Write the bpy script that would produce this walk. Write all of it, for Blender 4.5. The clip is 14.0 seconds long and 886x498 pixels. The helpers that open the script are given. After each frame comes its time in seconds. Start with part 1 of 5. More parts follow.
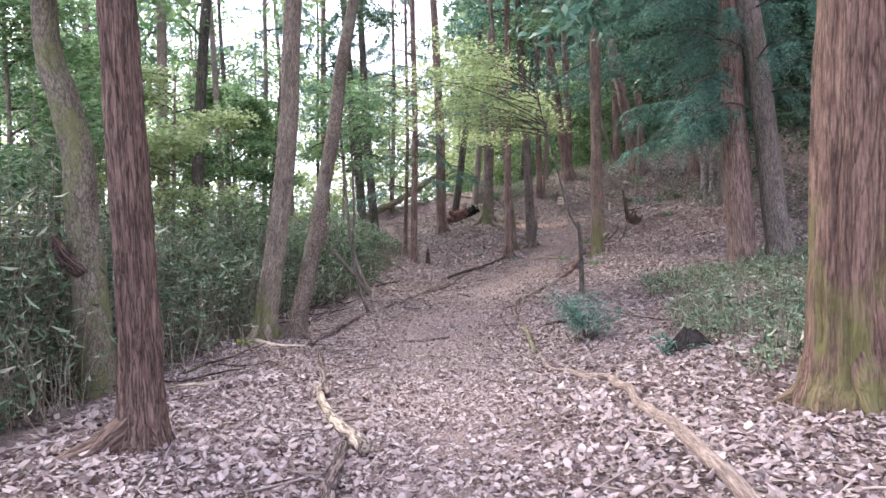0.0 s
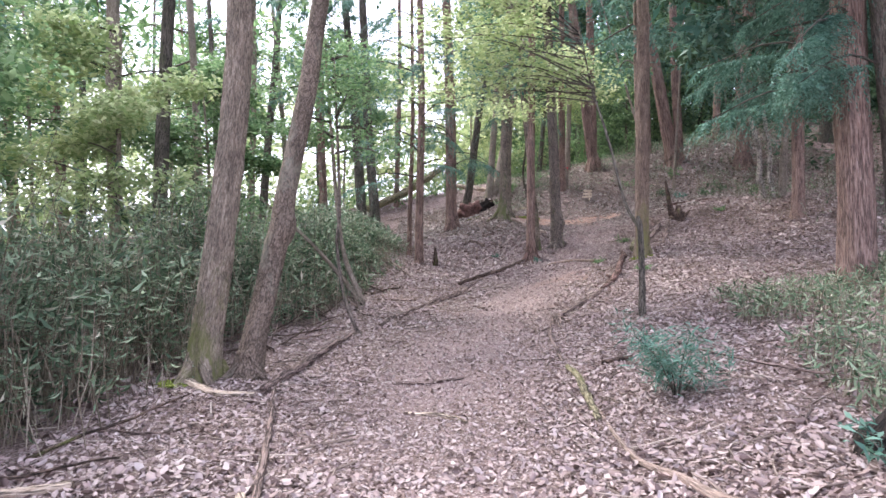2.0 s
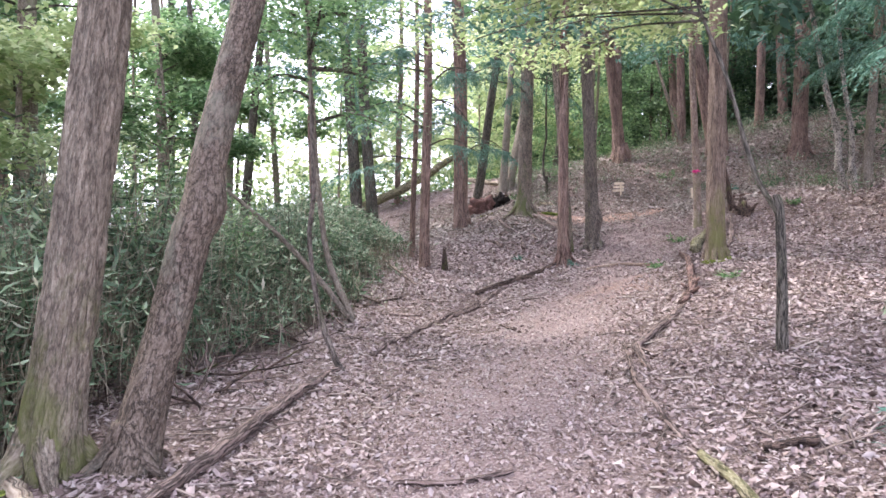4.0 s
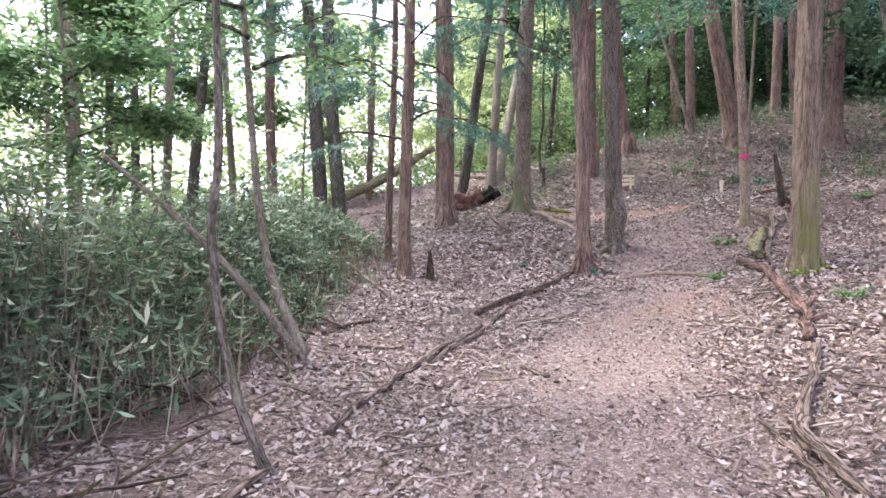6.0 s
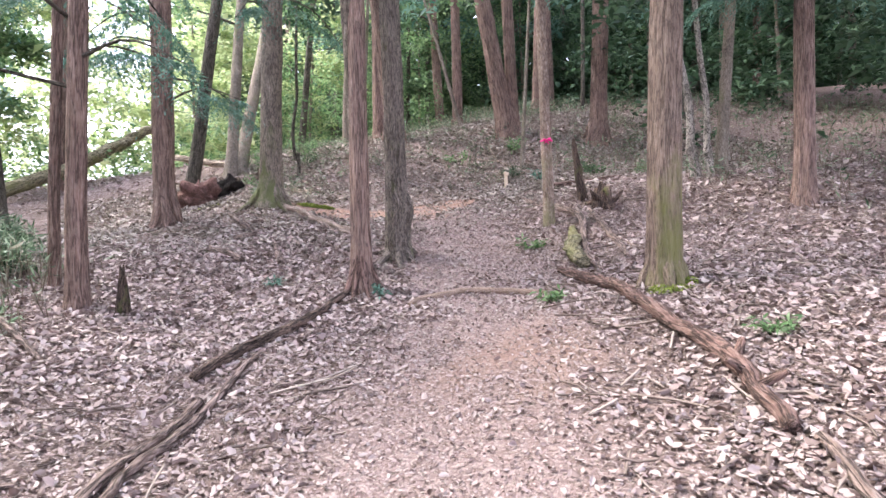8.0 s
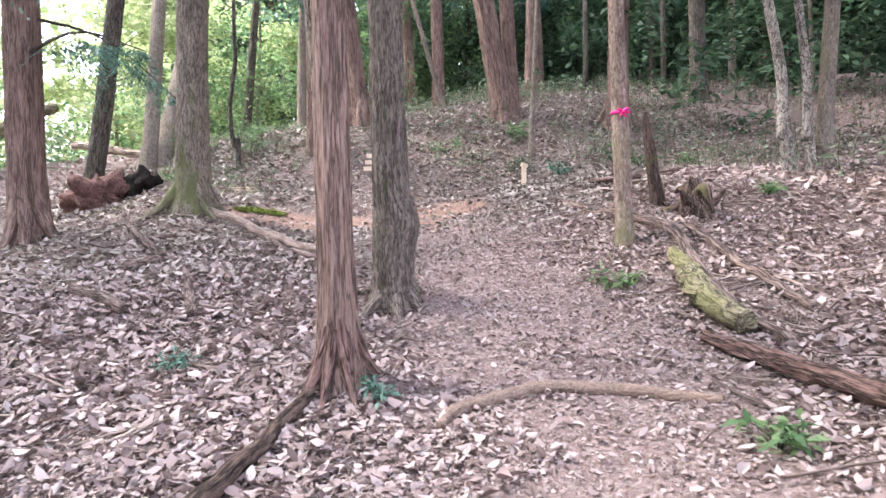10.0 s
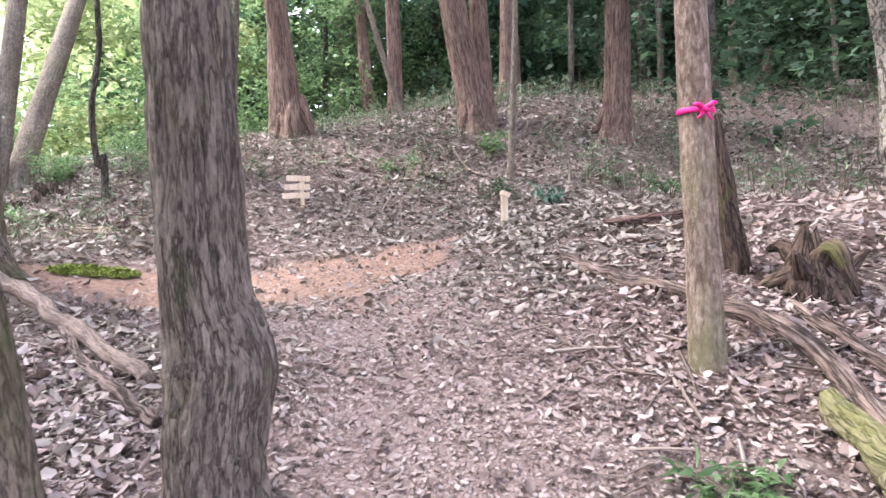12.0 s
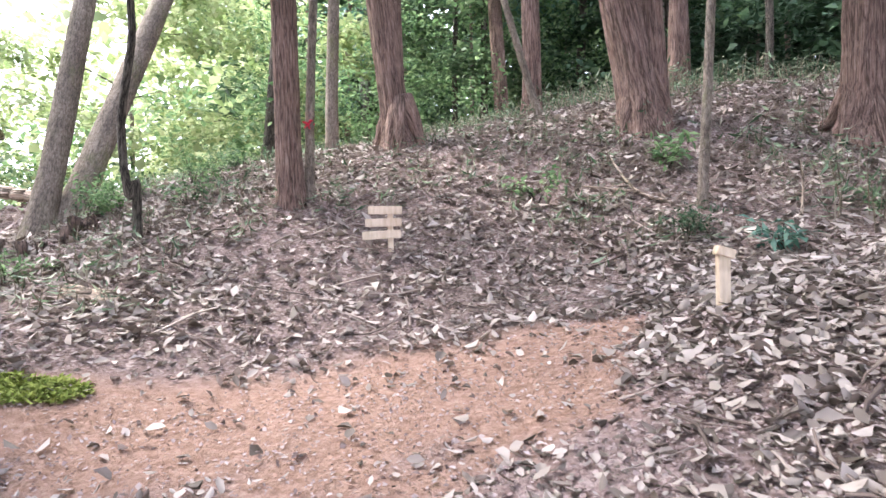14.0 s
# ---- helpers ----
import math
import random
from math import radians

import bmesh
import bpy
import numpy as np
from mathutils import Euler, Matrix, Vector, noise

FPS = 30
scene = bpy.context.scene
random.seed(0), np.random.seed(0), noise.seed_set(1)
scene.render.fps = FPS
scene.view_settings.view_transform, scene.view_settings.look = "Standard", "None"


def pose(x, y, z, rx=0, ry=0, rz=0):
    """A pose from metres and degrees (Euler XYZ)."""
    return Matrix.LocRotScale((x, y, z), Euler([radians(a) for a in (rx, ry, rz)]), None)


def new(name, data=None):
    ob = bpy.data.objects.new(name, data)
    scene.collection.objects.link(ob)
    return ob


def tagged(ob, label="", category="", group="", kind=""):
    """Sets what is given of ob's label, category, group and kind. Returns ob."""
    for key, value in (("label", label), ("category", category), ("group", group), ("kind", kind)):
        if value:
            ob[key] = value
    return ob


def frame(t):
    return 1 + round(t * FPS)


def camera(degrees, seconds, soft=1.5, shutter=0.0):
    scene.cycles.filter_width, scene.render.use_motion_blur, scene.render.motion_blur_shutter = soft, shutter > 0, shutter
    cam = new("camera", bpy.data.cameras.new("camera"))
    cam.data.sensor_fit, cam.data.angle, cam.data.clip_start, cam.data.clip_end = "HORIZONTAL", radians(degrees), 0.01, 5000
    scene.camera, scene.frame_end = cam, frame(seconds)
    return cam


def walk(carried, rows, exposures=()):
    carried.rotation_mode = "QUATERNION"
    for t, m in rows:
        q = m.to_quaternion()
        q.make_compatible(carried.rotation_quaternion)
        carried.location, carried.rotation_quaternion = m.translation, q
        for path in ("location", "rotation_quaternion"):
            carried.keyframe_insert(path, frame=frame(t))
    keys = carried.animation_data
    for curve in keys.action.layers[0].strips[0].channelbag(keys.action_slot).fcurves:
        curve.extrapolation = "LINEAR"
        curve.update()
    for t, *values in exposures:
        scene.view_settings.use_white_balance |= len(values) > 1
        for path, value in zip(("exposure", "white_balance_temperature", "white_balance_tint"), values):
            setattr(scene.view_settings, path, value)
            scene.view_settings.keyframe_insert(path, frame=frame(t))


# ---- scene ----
cam = camera(69.9, 14.0, shutter=0.1)
METRES, EYE, TILT, LEAN, TURN = 20.0, 1.5, -1.5, 1.5, 0.0
ROWS = [
    (0.0, 0.0, 0.0, 0.0, 0.0, 0.0, -0.0),
    (0.5, -0.0029, 0.0347, -0.0002, 0.14, -0.2, -0.05),
    (1.0, -0.0042, 0.0724, 0.0024, 0.47, -0.35, -0.15),
    (1.5, -0.0012, 0.1048, 0.0045, 1.01, -0.45, -0.45),
    (2.0, -0.0025, 0.1386, 0.0044, 0.74, -0.39, -0.51),
    (2.5, -0.006, 0.1745, 0.0012, 0.35, -0.25, -0.6),
    (3.0, -0.0081, 0.2117, 0.0009, 0.05, -0.2, -0.51),
    (5.5, -0.0254, 0.3868, -0.0001, 2.2, 0.07, -1.13),
    (6.0, -0.0269, 0.422, 0.002, -1.76, 0.06, -0.92),
    (6.5, -0.0244, 0.4616, 0.002, -8.11, 0.08, -0.32),
    (7.0, -0.0196, 0.4987, 0.0049, -13.18, 0.14, -0.43),
    (7.5, -0.0122, 0.5316, 0.0068, -20.51, 0.31, -0.18),
    (10.0, 0.0364, 0.7223, 0.0254, -27.75, -0.42, 0.56),
    (10.5, 0.047, 0.7544, 0.03, -29.04, -0.05, 0.66),
    (11.0, 0.0636, 0.7875, 0.0354, -29.33, 0.08, 1.14),
    (11.5, 0.0903, 0.8126, 0.0446, -29.81, 0.14, 1.24),
    (12.0, 0.1116, 0.8351, 0.0505, -30.12, 0.5, 1.1),
    (12.5, 0.1302, 0.8583, 0.056, -29.72, 0.66, 1.09),
    (13.0, 0.1455, 0.8845, 0.0637, -28.84, 0.73, 1.11),
    (13.5, 0.1589, 0.9155, 0.0677, -22.26, 0.86, 0.6),
    (14.0, 0.169, 0.943, 0.0762, -17.47, 0.89, 0.37),
]
walk(cam, [(t, pose(0, 0, EYE, TILT, LEAN, TURN) @ pose(METRES * x, METRES * y, METRES * z, 90 + pitch, roll, yaw)) for t, x, y, z, yaw, pitch, roll in ROWS],
     exposures=((0, 2.06), (3, 2.42), (5.5, 2.6), (7.5, 2.76), (10.5, 3.11), (12.5, 3.14), (14, 3.04)))


# ---- world and light ----
SUN_UP, SUN_ROUND = 52.0, -132.0
world = bpy.data.worlds.new("world")
scene.world = world
world.use_nodes = True
wn = world.node_tree.nodes
sky = wn.new("ShaderNodeTexSky")
sky.sky_type, sky.sun_disc = "NISHITA", False
sky.sun_elevation, sky.sun_rotation = radians(SUN_UP), radians(312)
sky.air_density, sky.dust_density, sky.ozone_density = 1.0, 4.0, 1.0
wn["Background"].inputs["Strength"].default_value = 0.15
veil = wn.new("ShaderNodeMix")  # a thin even overcast over the blue
veil.data_type = "RGBA"
veil.inputs[0].default_value, veil.inputs[7].default_value = 0.7, (6.0, 6.1, 8.2, 1)
world.node_tree.links.new(sky.outputs[0], veil.inputs[6])
world.node_tree.links.new(veil.outputs[2], wn["Background"].inputs["Color"])
sun = new("sun", bpy.data.lights.new("sun", "SUN"))
sun.data.energy, sun.data.angle, sun.data.color = 2.0, radians(20), (1.0, 0.96, 0.93)
sun.matrix_world = pose(0, 0, 30, 90 - SUN_UP, 0, SUN_ROUND)

rng = np.random.default_rng(7)


# ---- numbers: noise and the lie of the land ----
def hash3(i, j, k):
    h = (i * 374761393 + j * 668265263 + k * 2147483647 * 3 + 1013904223) & 0xFFFFFFFF
    h = ((h ^ (h >> 13)) * 1274126177) & 0xFFFFFFFF
    h = ((h ^ (h >> 16)) * 1103515245) & 0xFFFFFFFF
    return ((h ^ (h >> 15)) & 0xFFFF) / 65535.0


def vnoise(x, y, z=0.0):
    """Smooth value noise, 0 to 1."""
    x, y, z = np.broadcast_arrays(np.asarray(x, float), np.asarray(y, float), np.asarray(z, float))
    i, j, k = (np.floor(a).astype(np.int64) for a in (x, y, z))
    u, v, w = ((a - b) ** 2 * (3 - 2 * (a - b)) for a, b in ((x, i), (y, j), (z, k)))
    out = 0.0
    for a in (0, 1):
        for b in (0, 1):
            for c in (0, 1):
                out = out + hash3(i + a, j + b, k + c) * (u if a else 1 - u) * (v if b else 1 - v) * (w if c else 1 - w)
    return out


TREND = (0.685, 1.193, 0.885, 0.157, 0.358, 0.365)
HUMMOCKS = (0.163, -0.141, 0.007, 0.053, 0.134, 0.210, 0.045, -0.287, -0.199, -0.069, 0.139, 0.074, 0.076, -0.311, -0.045, -0.262, -0.168, -0.116, -0.032, -0.353, -0.223, 0.098, -0.367, -0.211, 0.036, -0.210, -0.254, -0.402, -0.171, 0.010, 0.038, -0.028, -0.014, -0.026, 0.481, -0.551, -0.009, -0.024, -0.161, -0.529, -0.451, -0.344, -0.202, -0.378, 0.264, 0.316, 0.263, 0.478)
HUMMOCK_AT = [(a, b) for b in (4, 8, 12, 15, 18, 20.5, 23, 25.5) for a in (-3, -0.5, 2, 4.5, 7, 9.5)]


MOUNDS = ((4.8, 18.5, 0.10, 0.9), (5.6, 21.4, 0.06, 0.9), (1.85, 17.85, 0.08, 0.45), (7.7, 25.0, 0.06, 0.9), (1.4, 22.6, 0.28, 1.2))


def soft_between(v, low, high):
    v = low + np.logaddexp(0, (v - low) * 1.5) / 1.5
    return high - np.logaddexp(0, (high - v) * 1.5) / 1.5


def gz(x, y):
    """The height of the ground: a hollow path with a slope on its right and a bank at its end."""
    x, y = np.asarray(x, float), np.asarray(y, float)
    xc, yc = soft_between(x, -9, 13), soft_between(y, -6, 31)
    s, u = xc / 10, (yc - 14) / 10
    z = sum(c * f for c, f in zip(TREND, (1, s, u, s * s, s * u, u * u)))
    for (a, b), c in zip(HUMMOCK_AT, HUMMOCKS):
        z = z + c * np.exp(-((xc - a) ** 2 + (yc - b) ** 2) / 7.22)
    for a, b, c, w in MOUNDS:
        z = z + c * np.exp(-((x - a) ** 2 + (y - b) ** 2) / w ** 2)
    return z + 0.12 * np.clip(x - 13, 0, 60) - 0.05 * np.clip(-9 - x, 0, 60)


def at(x, y, up=0.0):
    return Vector((x, y, float(gz(x, y)) + up))


# ---- materials ----
def material(name, rough=0.8):
    m = bpy.data.materials.new(name)
    m.use_nodes = True
    n, l = m.node_tree.nodes, m.node_tree.links
    b = n["Principled BSDF"]
    b.inputs["Roughness"].default_value = rough
    b.inputs["Specular IOR Level"].default_value = 0.25
    return m, n, l, b


def ramp(n, l, fac, stops):
    r = n.new("ShaderNodeValToRGB")
    while len(r.color_ramp.elements) < len(stops):
        r.color_ramp.elements.new(0.5)
    for e, (p, c) in zip(r.color_ramp.elements, stops):
        e.position, e.color = p, (*c, 1)
    l.new(fac, r.inputs[0])
    return r.outputs[0]


def grain(n, l, scale, detail=6, stretch=(1, 1, 1), coords="Object", rough=0.6):
    tc, mp, t = n.new("ShaderNodeTexCoord"), n.new("ShaderNodeMapping"), n.new("ShaderNodeTexNoise")
    mp.inputs["Scale"].default_value = stretch
    t.inputs["Scale"].default_value, t.inputs["Detail"].default_value, t.inputs["Roughness"].default_value = scale, detail, rough
    l.new(tc.outputs[coords], mp.inputs[0])
    l.new(mp.outputs[0], t.inputs["Vector"])
    return t.outputs["Fac"]


def mixed(n, l, fac, a, b, mode="MIX"):
    x = n.new("ShaderNodeMix")
    x.data_type, x.blend_type = "RGBA", mode
    for v, i in ((fac, 0), (a, 6), (b, 7)):
        if hasattr(v, "links") or hasattr(v, "is_output"):
            l.new(v, x.inputs[i])
        elif i:
            x.inputs[i].default_value = (*v, 1)
        else:
            x.inputs[i].default_value = v
    return x.outputs[2]


def bumped(n, l, b, height, strength=0.5, distance=0.02):
    u = n.new("ShaderNodeBump")
    u.inputs["Strength"].default_value, u.inputs["Distance"].default_value = strength, distance
    l.new(height, u.inputs["Height"])
    l.new(u.outputs[0], b.inputs["Normal"])


def along_grain(n, l, scale, detail, stretch, rough=0.6):
    """Noise that runs along the stem, by the places stored with its mesh."""
    a, mp, t = n.new("ShaderNodeAttribute"), n.new("ShaderNodeMapping"), n.new("ShaderNodeTexNoise")
    a.attribute_name = "grain_at"
    mp.inputs["Scale"].default_value = (1, 1, stretch)
    t.inputs["Scale"].default_value, t.inputs["Detail"].default_value, t.inputs["Roughness"].default_value = scale, detail, rough
    l.new(a.outputs["Vector"], mp.inputs[0])
    l.new(mp.outputs[0], t.inputs["Vector"])
    return t.outputs["Fac"]


def bark(name, dark, mid, light, moss=0.0, scale=1.0, stretch=0.12, moss_colour=(0.12, 0.15, 0.03), cracks=0.75, moss_foot=0.0):
    m, n, l, b = material(name, 0.9)
    fine = along_grain(n, l, 85 * scale, 6, stretch * 1.3, 0.72)
    split = along_grain(n, l, 30 * scale, 4, stretch, 0.6)
    broad = along_grain(n, l, 5, 4, 0.5)
    c = ramp(n, l, fine, ((0.32, dark), (0.48, mid), (0.66, light)))
    gap = ramp(n, l, split, ((0.445, (1, 1, 1)), (0.493, (1 - cracks,) * 3), (0.507, (1 - cracks,) * 3), (0.555, (1, 1, 1))))
    tone = ramp(n, l, broad, ((0.3, (0.66, 0.64, 0.63)), (0.7, (1.2, 1.18, 1.16))))
    c = mixed(n, l, 1.0, c, gap, "MULTIPLY")
    c = mixed(n, l, 1.0, c, tone, "MULTIPLY")
    if moss:
        spread = along_grain(n, l, 3.0, 8, 0.5, 0.7)
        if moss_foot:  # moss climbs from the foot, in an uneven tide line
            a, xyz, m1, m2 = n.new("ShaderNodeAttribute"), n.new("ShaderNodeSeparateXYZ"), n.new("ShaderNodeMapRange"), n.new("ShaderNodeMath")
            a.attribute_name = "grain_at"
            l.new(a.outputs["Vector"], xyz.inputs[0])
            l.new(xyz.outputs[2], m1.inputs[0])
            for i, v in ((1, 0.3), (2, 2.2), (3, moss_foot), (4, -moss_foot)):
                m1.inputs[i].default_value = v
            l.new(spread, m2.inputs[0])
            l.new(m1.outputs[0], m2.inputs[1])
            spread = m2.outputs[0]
        patch = ramp(n, l, spread, ((0.60 - 0.2 * moss, (0, 0, 0)), (0.78 - 0.2 * moss, (0.85, 0.85, 0.85))))
        c = mixed(n, l, patch, c, moss_colour)
    l.new(c, b.inputs["Base Color"])
    tall = mixed(n, l, 0.5, gap, fine)
    bumped(n, l, b, tall, 1.0, 0.025)
    return m


def leafy(name, stops, through_light=0.35, rough=0.5):
    """Leaf material: each leaf has its own tone; some light passes through the blade."""
    m, n, l, b = material(name, rough)
    geo, out = n.new("ShaderNodeNewGeometry"), n["Material Output"]
    c = ramp(n, l, geo.outputs["Random Per Island"], stops)
    l.new(c, b.inputs["Base Color"])
    if through_light:
        t, x = n.new("ShaderNodeBsdfTranslucent"), n.new("ShaderNodeMixShader")
        x.inputs[0].default_value = through_light
        l.new(c, t.inputs["Color"])
        l.new(b.outputs[0], x.inputs[1])
        l.new(t.outputs[0], x.inputs[2])
        l.new(x.outputs[0], out.inputs["Surface"])
    return m


def soil_material():
    m, n, l, b = material("forest_soil", 0.95)
    c = ramp(n, l, grain(n, l, 30, 8), ((0.3, (0.09, 0.064, 0.056)), (0.55, (0.20, 0.15, 0.135)), (0.75, (0.34, 0.275, 0.255))))
    cells, tc = n.new("ShaderNodeTexVoronoi"), n.new("ShaderNodeTexCoord")
    cells.inputs["Scale"].default_value = 52
    l.new(tc.outputs["Object"], cells.inputs["Vector"])
    fleck = ramp(n, l, cells.outputs["Color"], ((0.1, (0.09, 0.062, 0.053)), (0.5, (0.22, 0.165, 0.147)), (0.75, (0.36, 0.29, 0.265)), (0.95, (0.52, 0.45, 0.41))))
    c = mixed(n, l, 0.6, c, fleck)
    tone = ramp(n, l, grain(n, l, 0.7, 5), ((0.3, (0.75, 0.72, 0.7)), (0.7, (1.1, 1.05, 1.05))))
    c = mixed(n, l, 1.0, c, tone, "MULTIPLY")
    worn, clay = n.new("ShaderNodeAttribute"), n.new("ShaderNodeAttribute")
    worn.attribute_name, clay.attribute_name = "worn", "clay"
    red = ramp(n, l, grain(n, l, 22, 8), ((0.3, (0.26, 0.175, 0.162)), (0.6, (0.40, 0.295, 0.277)), (0.8, (0.52, 0.42, 0.40))))
    ochre = ramp(n, l, grain(n, l, 25, 8), ((0.3, (0.24, 0.138, 0.098)), (0.6, (0.38, 0.245, 0.185)), (0.8, (0.48, 0.36, 0.29))))
    red = mixed(n, l, 0.4, red, fleck)
    c = mixed(n, l, worn.outputs["Fac"], c, red)
    c = mixed(n, l, clay.outputs["Fac"], c, ochre)
    l.new(c, b.inputs["Base Color"])
    bumped(n, l, b, grain(n, l, 60, 8), 1.0, 0.035)
    return m


def plain_wood(name, dark, light, scale=30.0):
    m, n, l, b = material(name, 0.75)
    fine = grain(n, l, scale, 8, (1, 1, 0.15))
    c = ramp(n, l, fine, ((0.3, dark), (0.7, light)))
    l.new(c, b.inputs["Base Color"])
    bumped(n, l, b, fine, 0.4, 0.005)
    return m


SOIL = soil_material()
CEDAR = bark("cedar_bark", (0.12, 0.075, 0.06), (0.24, 0.158, 0.13), (0.37, 0.275, 0.235), 0.0, 0.95, 0.07, cracks=0.58)
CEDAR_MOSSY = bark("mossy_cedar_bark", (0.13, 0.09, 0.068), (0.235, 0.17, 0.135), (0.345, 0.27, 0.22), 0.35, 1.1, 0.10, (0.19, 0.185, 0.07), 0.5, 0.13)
OAK = bark("furrowed_bark", (0.09, 0.074, 0.062), (0.19, 0.158, 0.135), (0.30, 0.255, 0.22), 0.15, 1.0, 0.18, cracks=0.58)
GREY = bark("grey_bark", (0.13, 0.106, 0.085), (0.24, 0.2, 0.162), (0.35, 0.302, 0.25), 0.2, 0.75, 0.3, (0.15, 0.17, 0.06), 0.4)
DARK = bark("dark_bark", (0.05, 0.045, 0.036), (0.12, 0.105, 0.086), (0.21, 0.185, 0.155), 0.2, moss_colour=(0.12, 0.135, 0.07))
PALE = bark("pale_bark", (0.16, 0.14, 0.12), (0.36, 0.32, 0.28), (0.52, 0.47, 0.42), 0.1, 0.6, 0.5)
LITTER = leafy("dry_leaves", ((0.0, (0.11, 0.074, 0.065)), (0.22, (0.21, 0.152, 0.139)), (0.4, (0.30, 0.225, 0.21)), (0.7, (0.355, 0.283, 0.263)), (0.94, (0.395, 0.325, 0.303)), (1.0, (0.45, 0.385, 0.36))), 0.1, 0.6)
GREYLITTER = leafy("greyed_dry_leaves", ((0.0, (0.08, 0.062, 0.048)), (0.25, (0.19, 0.155, 0.13)), (0.5, (0.31, 0.262, 0.228)), (0.9, (0.385, 0.33, 0.29)), (1.0, (0.46, 0.40, 0.355))), 0.1, 0.6)
SASA = leafy("bamboo_grass_leaves", ((0.0, (0.035, 0.065, 0.035)), (0.4, (0.10, 0.155, 0.09)), (0.7, (0.19, 0.26, 0.16)), (0.9, (0.32, 0.40, 0.26)), (1.0, (0.50, 0.46, 0.36))), 0.35)
CULM = leafy("bamboo_grass_culms", ((0.0, (0.09, 0.07, 0.045)), (0.6, (0.20, 0.165, 0.12)), (1.0, (0.36, 0.31, 0.24))), 0.0)
BROAD = leafy("broad_leaves", ((0.0, (0.07, 0.14, 0.06)), (0.5, (0.15, 0.25, 0.11)), (1.0, (0.28, 0.39, 0.20))), 0.55)
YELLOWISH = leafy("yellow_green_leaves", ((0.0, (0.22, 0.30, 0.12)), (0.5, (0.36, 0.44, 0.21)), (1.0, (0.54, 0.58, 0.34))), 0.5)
NEEDLES = leafy("cedar_needles", ((0.0, (0.045, 0.115, 0.085)), (0.5, (0.095, 0.195, 0.145)), (1.0, (0.19, 0.31, 0.235))), 0.35)
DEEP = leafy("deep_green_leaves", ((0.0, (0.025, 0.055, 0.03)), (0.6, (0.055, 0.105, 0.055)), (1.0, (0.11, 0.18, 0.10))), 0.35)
WOODS = leafy("mixed_wood_leaves", ((0.0, (0.05, 0.095, 0.05)), (0.5, (0.10, 0.17, 0.085)), (1.0, (0.21, 0.30, 0.155))), 0.4)
FURROW = bark("deep_furrowed_red_bark", (0.09, 0.058, 0.046), (0.165, 0.108, 0.085), (0.245, 0.172, 0.14), 0.0, 0.9, 0.1, cracks=0.6)
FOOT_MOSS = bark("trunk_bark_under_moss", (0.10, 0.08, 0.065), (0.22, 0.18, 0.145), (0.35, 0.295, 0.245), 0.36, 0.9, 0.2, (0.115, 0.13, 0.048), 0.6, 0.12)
FLAKY = bark("flaking_young_bark", (0.13, 0.088, 0.066), (0.215, 0.155, 0.122), (0.40, 0.33, 0.28), 0.3, 0.55, 0.3, (0.17, 0.165, 0.08), 0.35, 0.1)
BROWN = bark("brown_lichened_bark", (0.085, 0.063, 0.048), (0.165, 0.126, 0.096), (0.27, 0.22, 0.185), 0.3, 0.7, 0.45, (0.24, 0.23, 0.18), 0.6)
CEDAR_RED = bark("red_cedar_bark_with_moss", (0.085, 0.05, 0.038), (0.165, 0.102, 0.078), (0.25, 0.17, 0.13), 0.42, 0.9, 0.08, (0.165, 0.165, 0.055), 0.5, 0.1)
LICHENED = bark("lichened_grey_bark", (0.08, 0.066, 0.048), (0.175, 0.15, 0.112), (0.27, 0.24, 0.185), 0.75, 0.8, 0.35, (0.15, 0.165, 0.06), 0.5, 0.05)
PAIRBARK = bark("scaly_grey_brown_bark", (0.11, 0.085, 0.066), (0.225, 0.182, 0.142), (0.37, 0.318, 0.255), 0.32, 0.8, 0.22, (0.14, 0.15, 0.05), 0.45, 0.13)
MOSS = leafy("moss", ((0.0, (0.12, 0.16, 0.03)), (1.0, (0.30, 0.34, 0.08))), 0.0, 0.9)
DEADWOOD = bark("dead_wood", (0.085, 0.058, 0.05), (0.205, 0.147, 0.127), (0.35, 0.275, 0.243), 0.0, 0.8, 0.1)
PALEWOOD = bark("barked_pale_wood", (0.25, 0.18, 0.13), (0.45, 0.36, 0.28), (0.62, 0.53, 0.43), 0.0, 0.6, 0.1)
PALEBARK = bark("worn_pole_bark", (0.15, 0.105, 0.085), (0.31, 0.235, 0.195), (0.43, 0.34, 0.29), 0.0, 0.8, 0.12, cracks=0.35)
SOILLUMP = bark("leafy_earth", (0.07, 0.045, 0.038), (0.18, 0.125, 0.108), (0.34, 0.26, 0.23), 0.0, 0.7, 1.0)
# near-black colour that holds the shade of the root plate's hollow
HOLLOW_SHADE = bark("painted_hollow_shade", (0.008, 0.006, 0.005), (0.02, 0.014, 0.012), (0.04, 0.03, 0.025), 0.0, 0.8, 1.0)
ROTTEN = bark("rotten_wood", (0.03, 0.02, 0.016), (0.10, 0.068, 0.055), (0.2, 0.14, 0.11), 0.15, 0.8, 0.15)
MOSSLOG = bark("mossy_log", (0.09, 0.075, 0.045), (0.22, 0.195, 0.12), (0.40, 0.36, 0.25), 0.42, 0.8, 0.25, (0.21, 0.205, 0.08))
REDEARTH = bark("red_earth", (0.085, 0.04, 0.034), (0.18, 0.095, 0.082), (0.29, 0.18, 0.16), 0.0, 0.5, 1.0, cracks=0.4)
REDWOOD = bark("red_rotten_wood", (0.07, 0.038, 0.031), (0.18, 0.11, 0.092), (0.30, 0.208, 0.182), 0.0, 0.7, 0.12)
